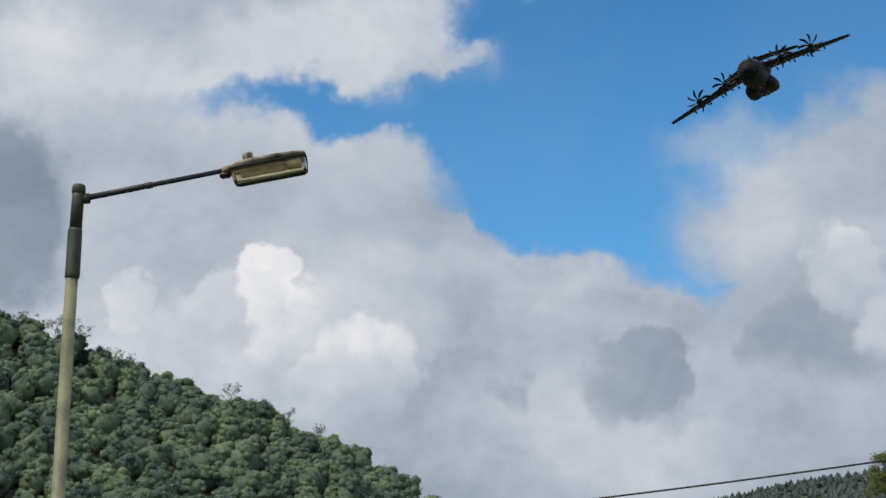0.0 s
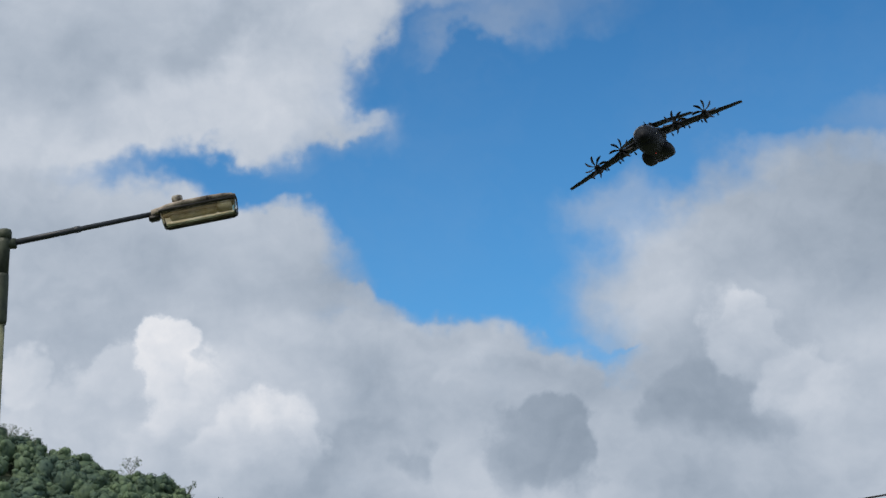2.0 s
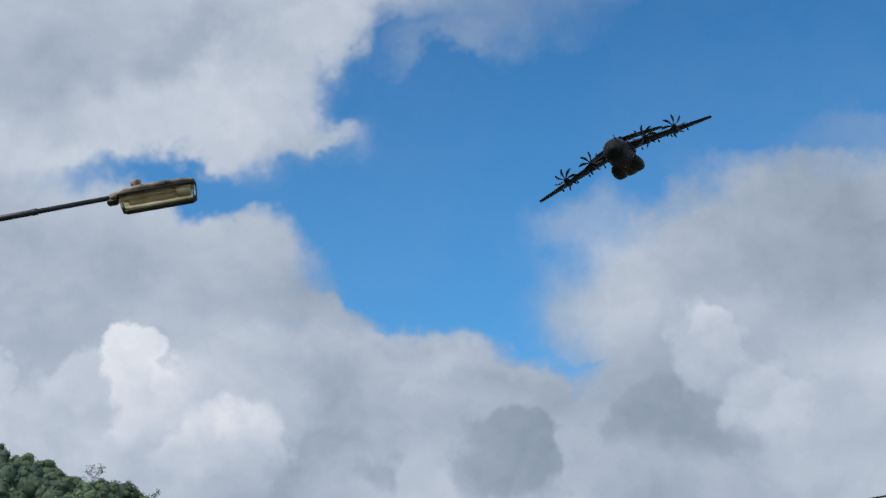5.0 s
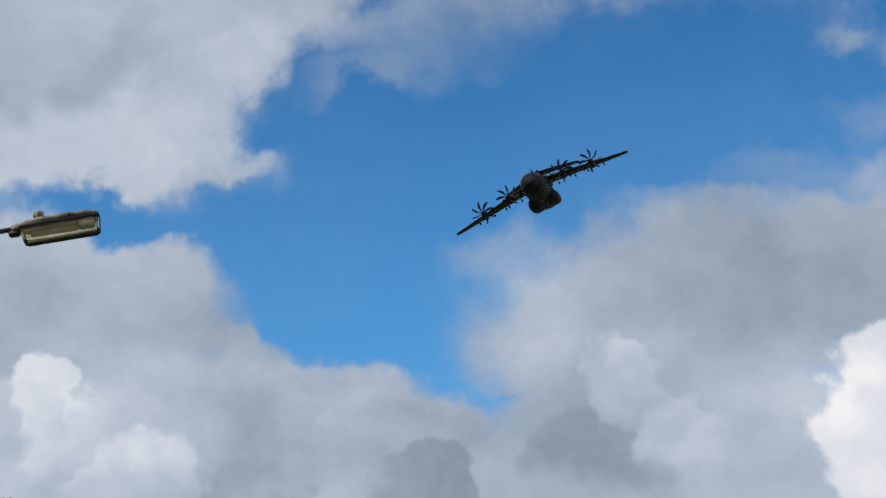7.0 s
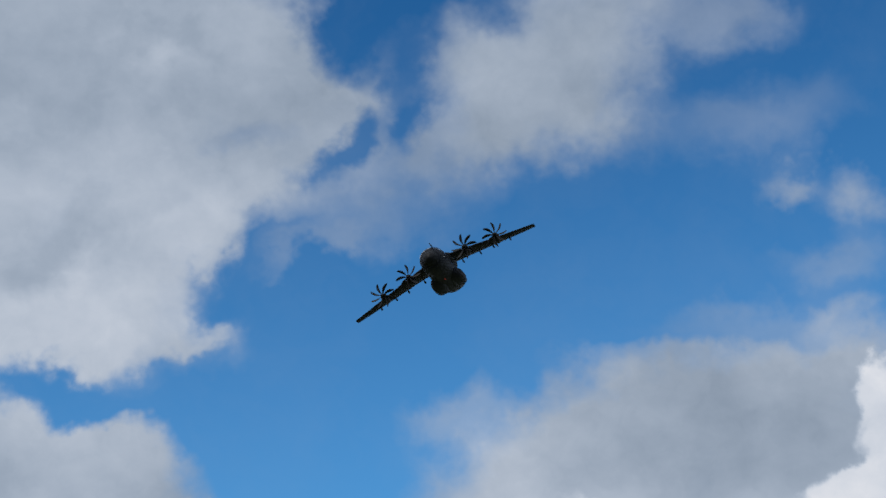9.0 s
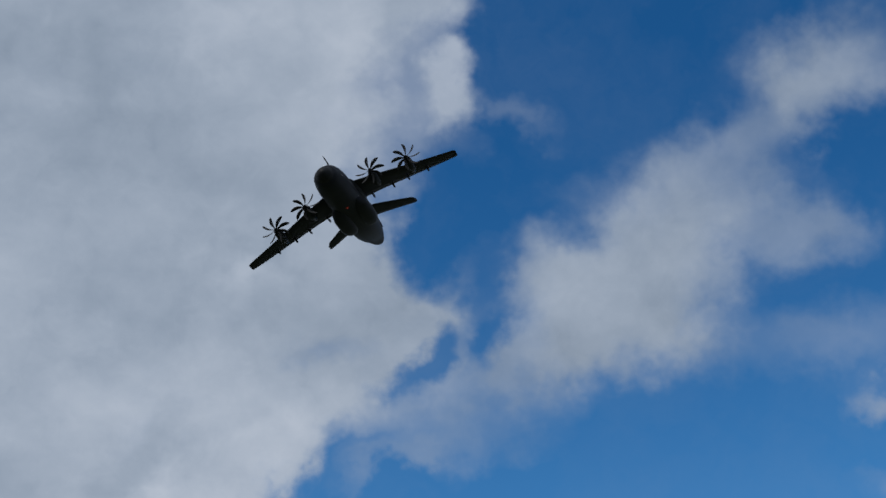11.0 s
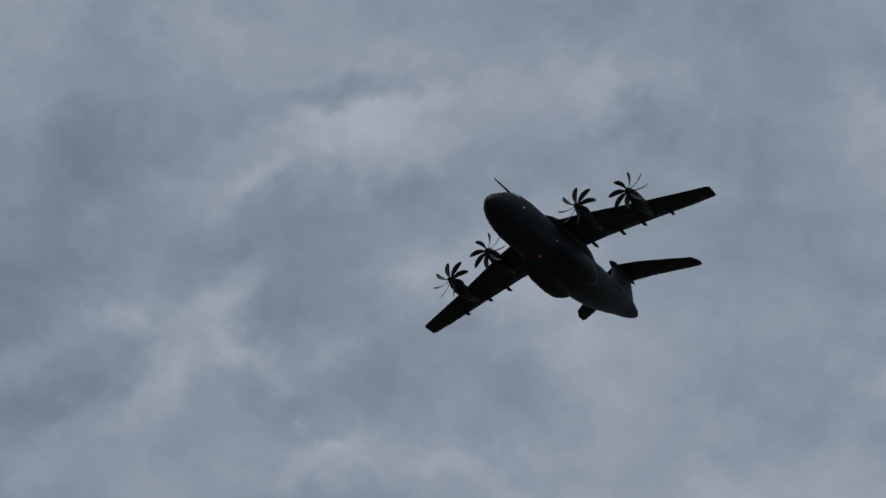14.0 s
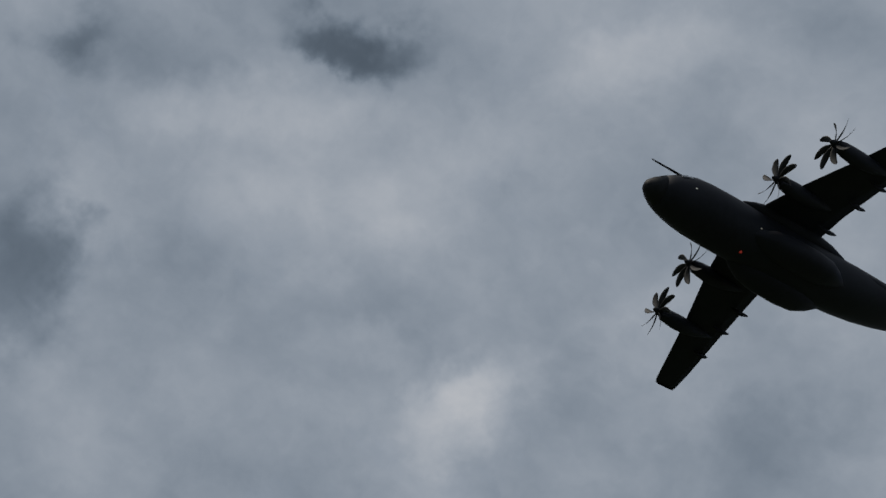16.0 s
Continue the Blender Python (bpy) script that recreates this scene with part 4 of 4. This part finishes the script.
# cockpit panes follow the skin
for i, (a0, a1, x0, x1) in enumerate([(62, 88, 3.5, 4.5), (34, 60, 3.6, 4.7), (14, 32, 3.9, 5.1), (92, 118, 3.5, 4.5), (120, 146, 3.6, 4.7), (148, 166, 3.9, 5.1)]):
    v, f = [], []
    for lift in (0.03, -0.05):
        for x in (x0, (x0 + x1) / 2, x1):
            w, top, bottom, power = body_at(x)
            for a in (a0, (a0 + a1) / 2, a1):
                ca, sa = math.cos(radians(a)), math.sin(radians(a))
                ca, sa = math.copysign(abs(ca) ** (2 / power), ca), math.copysign(abs(sa) ** (2 / power), sa)
                v.append((x - lift * 0.4, ca * (w + lift), (top + bottom) / 2 + sa * ((top - bottom) / 2 + lift)))
    for q in (0, 9):
        for r in range(2):
            for c in range(2):
                b = q + r * 3 + c
                f.append((b, b + 1, b + 4, b + 3))
    edge = [0, 1, 2, 5, 8, 7, 6, 3]
    f += [(edge[k], edge[(k + 1) % 8], edge[(k + 1) % 8] + 9, edge[k] + 9) for k in range(8)]
    air("cockpit_window", (v, f), GLASS_DARK, plane)


def airfoil(le, chord, thick, across, up):
    """A closed section: le is the leading edge, chord runs to +x; across spans it, up is its thickness way."""
    pts = []
    shape = [(1.0, 0.0), (0.8, 0.28), (0.6, 0.62), (0.4, 0.92), (0.25, 1.0), (0.12, 0.82), (0.04, 0.5), (0.0, 0.0), (0.04, -0.34), (0.12, -0.52), (0.25, -0.62), (0.4, -0.58), (0.6, -0.42), (0.8, -0.2)]
    for c, t in shape:
        pts.append(Vector(le) + Vector((chord * c, 0, 0)) + Vector(up) * (t * thick / 2))
    return pts


for side in (1, -1):
    secs = []
    for y, le, z, chord, thick in ((1.6, 13.1, 2.85, 7.6, 1.15), (2.9, 13.3, 2.8, 7.4, 1.1), (6.5, 14.25, 2.52, 6.3, 0.92), (13.1, 16.6, 2.06, 4.45, 0.62), (18.5, 18.3, 1.70, 3.25, 0.4), (20.9, 19.05, 1.56, 2.6, 0.28), (21.2, 19.35, 1.55, 2.2, 0.1)):
        secs.append(airfoil((le, side * y, z), chord, thick, (0, 1, 0), (0, 0, 1)))
    wing = air("wing", loft(secs), AIR_SHADED, plane)
    # fairings of the flap tracks, hung under the trailing edge
    for y, x, z, length in ((4.6, 18.7, 2.2, 2.6), (8.6, 18.9, 2.05, 2.4), (11.6, 19.05, 1.9, 2.2), (15.4, 19.6, 1.75, 1.95)):
        rs = [ring((x + length * t, side * y, z - 0.32 * math.sin(math.pi * min(1, t * 1.1)) * 0.7 - 0.1), (0, 1, 0), (0, 0, 1), 0.02 + 0.17 * s, 0.02 + 0.3 * s, 12) for t, s in ((0, 0), (0.12, 0.5), (0.35, 0.95), (0.6, 1.0), (0.82, 0.7), (0.95, 0.32), (1, 0.02))]
        air("flap_fairing", loft(rs), AIR_SHADED, wing)
    rs = [ring((x, side * 21.22, 1.52), (0, 1, 0), (0, 0, 1), 0.06 * s, 0.16 * s, 10) for x, s in ((19.2, 0.2), (19.5, 1), (20.8, 1), (21.4, 0.6), (21.6, 0.1))]
    air("tip_fairing", loft(rs), AIR_DARK, wing)
    # wing root fillet
    rs = [ring((x, side * 2.35, 2.75), (0, 1, 0), (0, 0, 1), 1.05 * s, 0.95 * s, 16) for x, s in ((11.4, 0.1), (12.6, 0.55), (14.0, 0.9), (17.0, 1.0), (20.0, 0.95), (22.5, 0.6), (24.5, 0.1))]
    air("wing_root_fairing", loft(rs), AIR_SHADED, plane)
    # landing gear fairing along the belly
    rs = []
    for x, s in ((12.2, 0.05), (13.0, 0.42), (14.5, 0.8), (16.5, 0.98), (19.5, 1.0), (21.5, 0.9), (22.8, 0.6), (23.6, 0.3), (24.2, 0.05)):
        rs.append(ring((x, side * (1.75 + 0.35 * s), -0.85 - 0.12 * s), (0, 1, 0), (0, 0, 1), 1.55 * s, 1.25 * s, 20, 2.6))
    air("gear_fairing", loft(rs), AIR_SHADED, plane)
    for k, (y, x, z) in enumerate(((6.55, 11.9, 2.25), (13.12, 13.1, 1.72))):
        rs = []
        for dx, s, dz, q in ((0.25, 0.42, 0.0, 2.0), (0.5, 0.58, -0.04, 2.0), (1.1, 0.74, -0.12, 2.1), (2.2, 0.82, -0.2, 2.2), (3.4, 0.80, -0.18, 2.2), (4.6, 0.7, -0.02, 2.2), (5.8, 0.5, 0.16, 2.1), (6.8, 0.25, 0.3, 2.0), (7.3, 0.04, 0.36, 2.0)):
            rs.append(ring((x + dx, side * y, z + dz), (0, 1, 0), (0, 0, 1), s * 0.92, s * 1.1, 22, q))
        nacelle = air("engine_nacelle", loft(rs), AIR_SHADED, plane)
        rs = [ring((x + 0.35 + dx, side * y, z - 0.62 - 0.05 * dx), (0, 1, 0), (0, 0, 1), 0.44 * s, 0.2 * s, 16) for dx, s in ((0, 0.8), (0.05, 1.0), (0.6, 1.05), (1.8, 0.9), (2.6, 0.2))]
        air("air_intake", loft(rs), AIR_DARK, nacelle)
        rs = [ring((x + dx, side * y, z), (0, 1, 0), (0, 0, 1), s, s, 18) for dx, s in ((-0.62, 0.03), (-0.55, 0.13), (-0.35, 0.25), (-0.05, 0.36), (0.28, 0.41))]
        air("spinner", loft(rs), AIR_DARK, nacelle)
        turn = (-1 if side * (1 if k else -1) > 0 else 1)
        blade_mesh = None
        for b in range(8):
            if blade_mesh is None:
                secs = []
                for r, chord, sweep, twist, thick in ((0.3, 0.2, 0.0, 62, 0.16), (0.6, 0.36, -0.04, 54, 0.12), (1.0, 0.52, -0.08, 48, 0.08), (1.5, 0.64, -0.05, 41, 0.06), (2.0, 0.62, 0.08, 35, 0.045), (2.4, 0.5, 0.26, 33, 0.035), (2.6, 0.28, 0.38, 31, 0.025), (2.68, 0.1, 0.45, 30, 0.015)):
                    tw = radians(twist)
                    u = Vector((math.sin(tw), turn * math.cos(tw), 0))
                    n = Vector((math.cos(tw), -turn * math.sin(tw), 0))
                    c = Vector((0, turn * sweep, r))
                    secs.append([c + u * chord * 0.5 * p + n * thick * 0.5 * q for p, q in ((1, 0), (0.6, 0.7), (0, 1), (-0.6, 0.8), (-1, 0), (-0.6, -0.5), (0, -0.7), (0.6, -0.5))])
                bl = air("propeller_blade", loft(secs), BLADE, nacelle)
                blade_mesh = bl.data
            else:
                bl = new("propeller_blade", blade_mesh)
                bl.parent = nacelle
            bl.location = (x, side * y, z)
            bl.rotation_euler = (radians(45 * b + 11 + 17 * k + 9 * side), 0, 0)
    # half of the tailplane
    secs = []
    for y, le, chord, thick, z in ((0.2, 38.1, 5.3, 0.62, 10.8), (3.0, 39.5, 4.7, 0.5, 10.75), (7.0, 42.2, 3.5, 0.34, 10.6), (9.3, 43.8, 2.75, 0.22, 10.5), (9.85, 45.2, 1.3, 0.08, 10.5)):
        secs.append(airfoil((le, side * y, z), chord, thick, (0, 1, 0), (0, 0, 1)))
    air("tailplane", loft(secs), AIR_SHADED, plane)

secs = []
for z, le, chord, thick in ((3.0, 30.5, 10.2, 0.5), (3.8, 32.6, 8.5, 0.95), (5.2, 34.4, 7.2, 0.95), (7.8, 35.9, 6.4, 0.85), (10.4, 37.4, 5.6, 0.72), (10.8, 37.6, 5.5, 0.6)):
    secs.append(airfoil((le, 0, z), chord, thick, (0, 0, 1), (0, 1, 0)))
air("fin", loft(secs), AIR_SHADED, plane)
rs = [ring((x, 0, 10.82), (0, 1, 0), (0, 0, 1), 0.5 * s, 0.48 * s, 18) for x, s in ((36.6, 0.05), (37.0, 0.5), (38.0, 0.95), (40.5, 1.0), (42.8, 0.75), (44.0, 0.3), (44.4, 0.04))]
air("fin_top_fairing", loft(rs), AIR_SHADED, plane)
rs = [ring((x, 0, 3.55), (0, 1, 0), (0, 0, 1), 2.2 * s, 0.62 * s, 24) for x, s in ((10.8, 0.1), (12.4, 0.6), (14.5, 0.95), (18.0, 1.05), (21.5, 0.95), (24.5, 0.6), (27.0, 0.1))]
air("wing_centre_fairing", loft(rs), AIR_SHADED, plane)
v, f = tube([(6.9, -0.95, 3.35), (5.6, -1.1, 3.2), (3.6, -1.25, 3.0), (1.4, -1.3, 2.9), (0.9, -1.32, 2.9)], [0.17, 0.16, 0.12, 0.085, 0.05], 12)
air("refuelling_probe", (v, f), AIR_DARK, plane)
for x, y, z, r, m, n in ((12.4, 0, -1.84, 0.16, BEACON, "belly_beacon"), (5.2, -2.36, 0.33, 0.13, LIGHT, "landing_light"), (13.04, -2.44, -0.34, 0.13, LIGHT, "landing_light")):
    bm = bmesh.new()
    bmesh.ops.create_uvsphere(bm, u_segments=12, v_segments=8, radius=r)
    for q in bm.verts:
        q.co.z *= 0.7
    me = bpy.data.meshes.new(n)
    bm.to_mesh(me)
    bm.free()
    me.materials.append(m)
    ob = new(n, me)
    ob.parent = plane
    ob.location = (x, y, z)
# side blisters over the ramp hinge
for side in (1, -1):
    rs = [ring((x, side * 2.5, 1.7), (0, 1, 0), (0, 0, 1), 0.28 * s, 0.5 * s, 14) for x, s in ((26.0, 0.1), (26.8, 0.8), (28.5, 1.0), (30.5, 0.7), (32.0, 0.1))]
    air("door_blister", loft(rs), AIR_SHADED, plane)
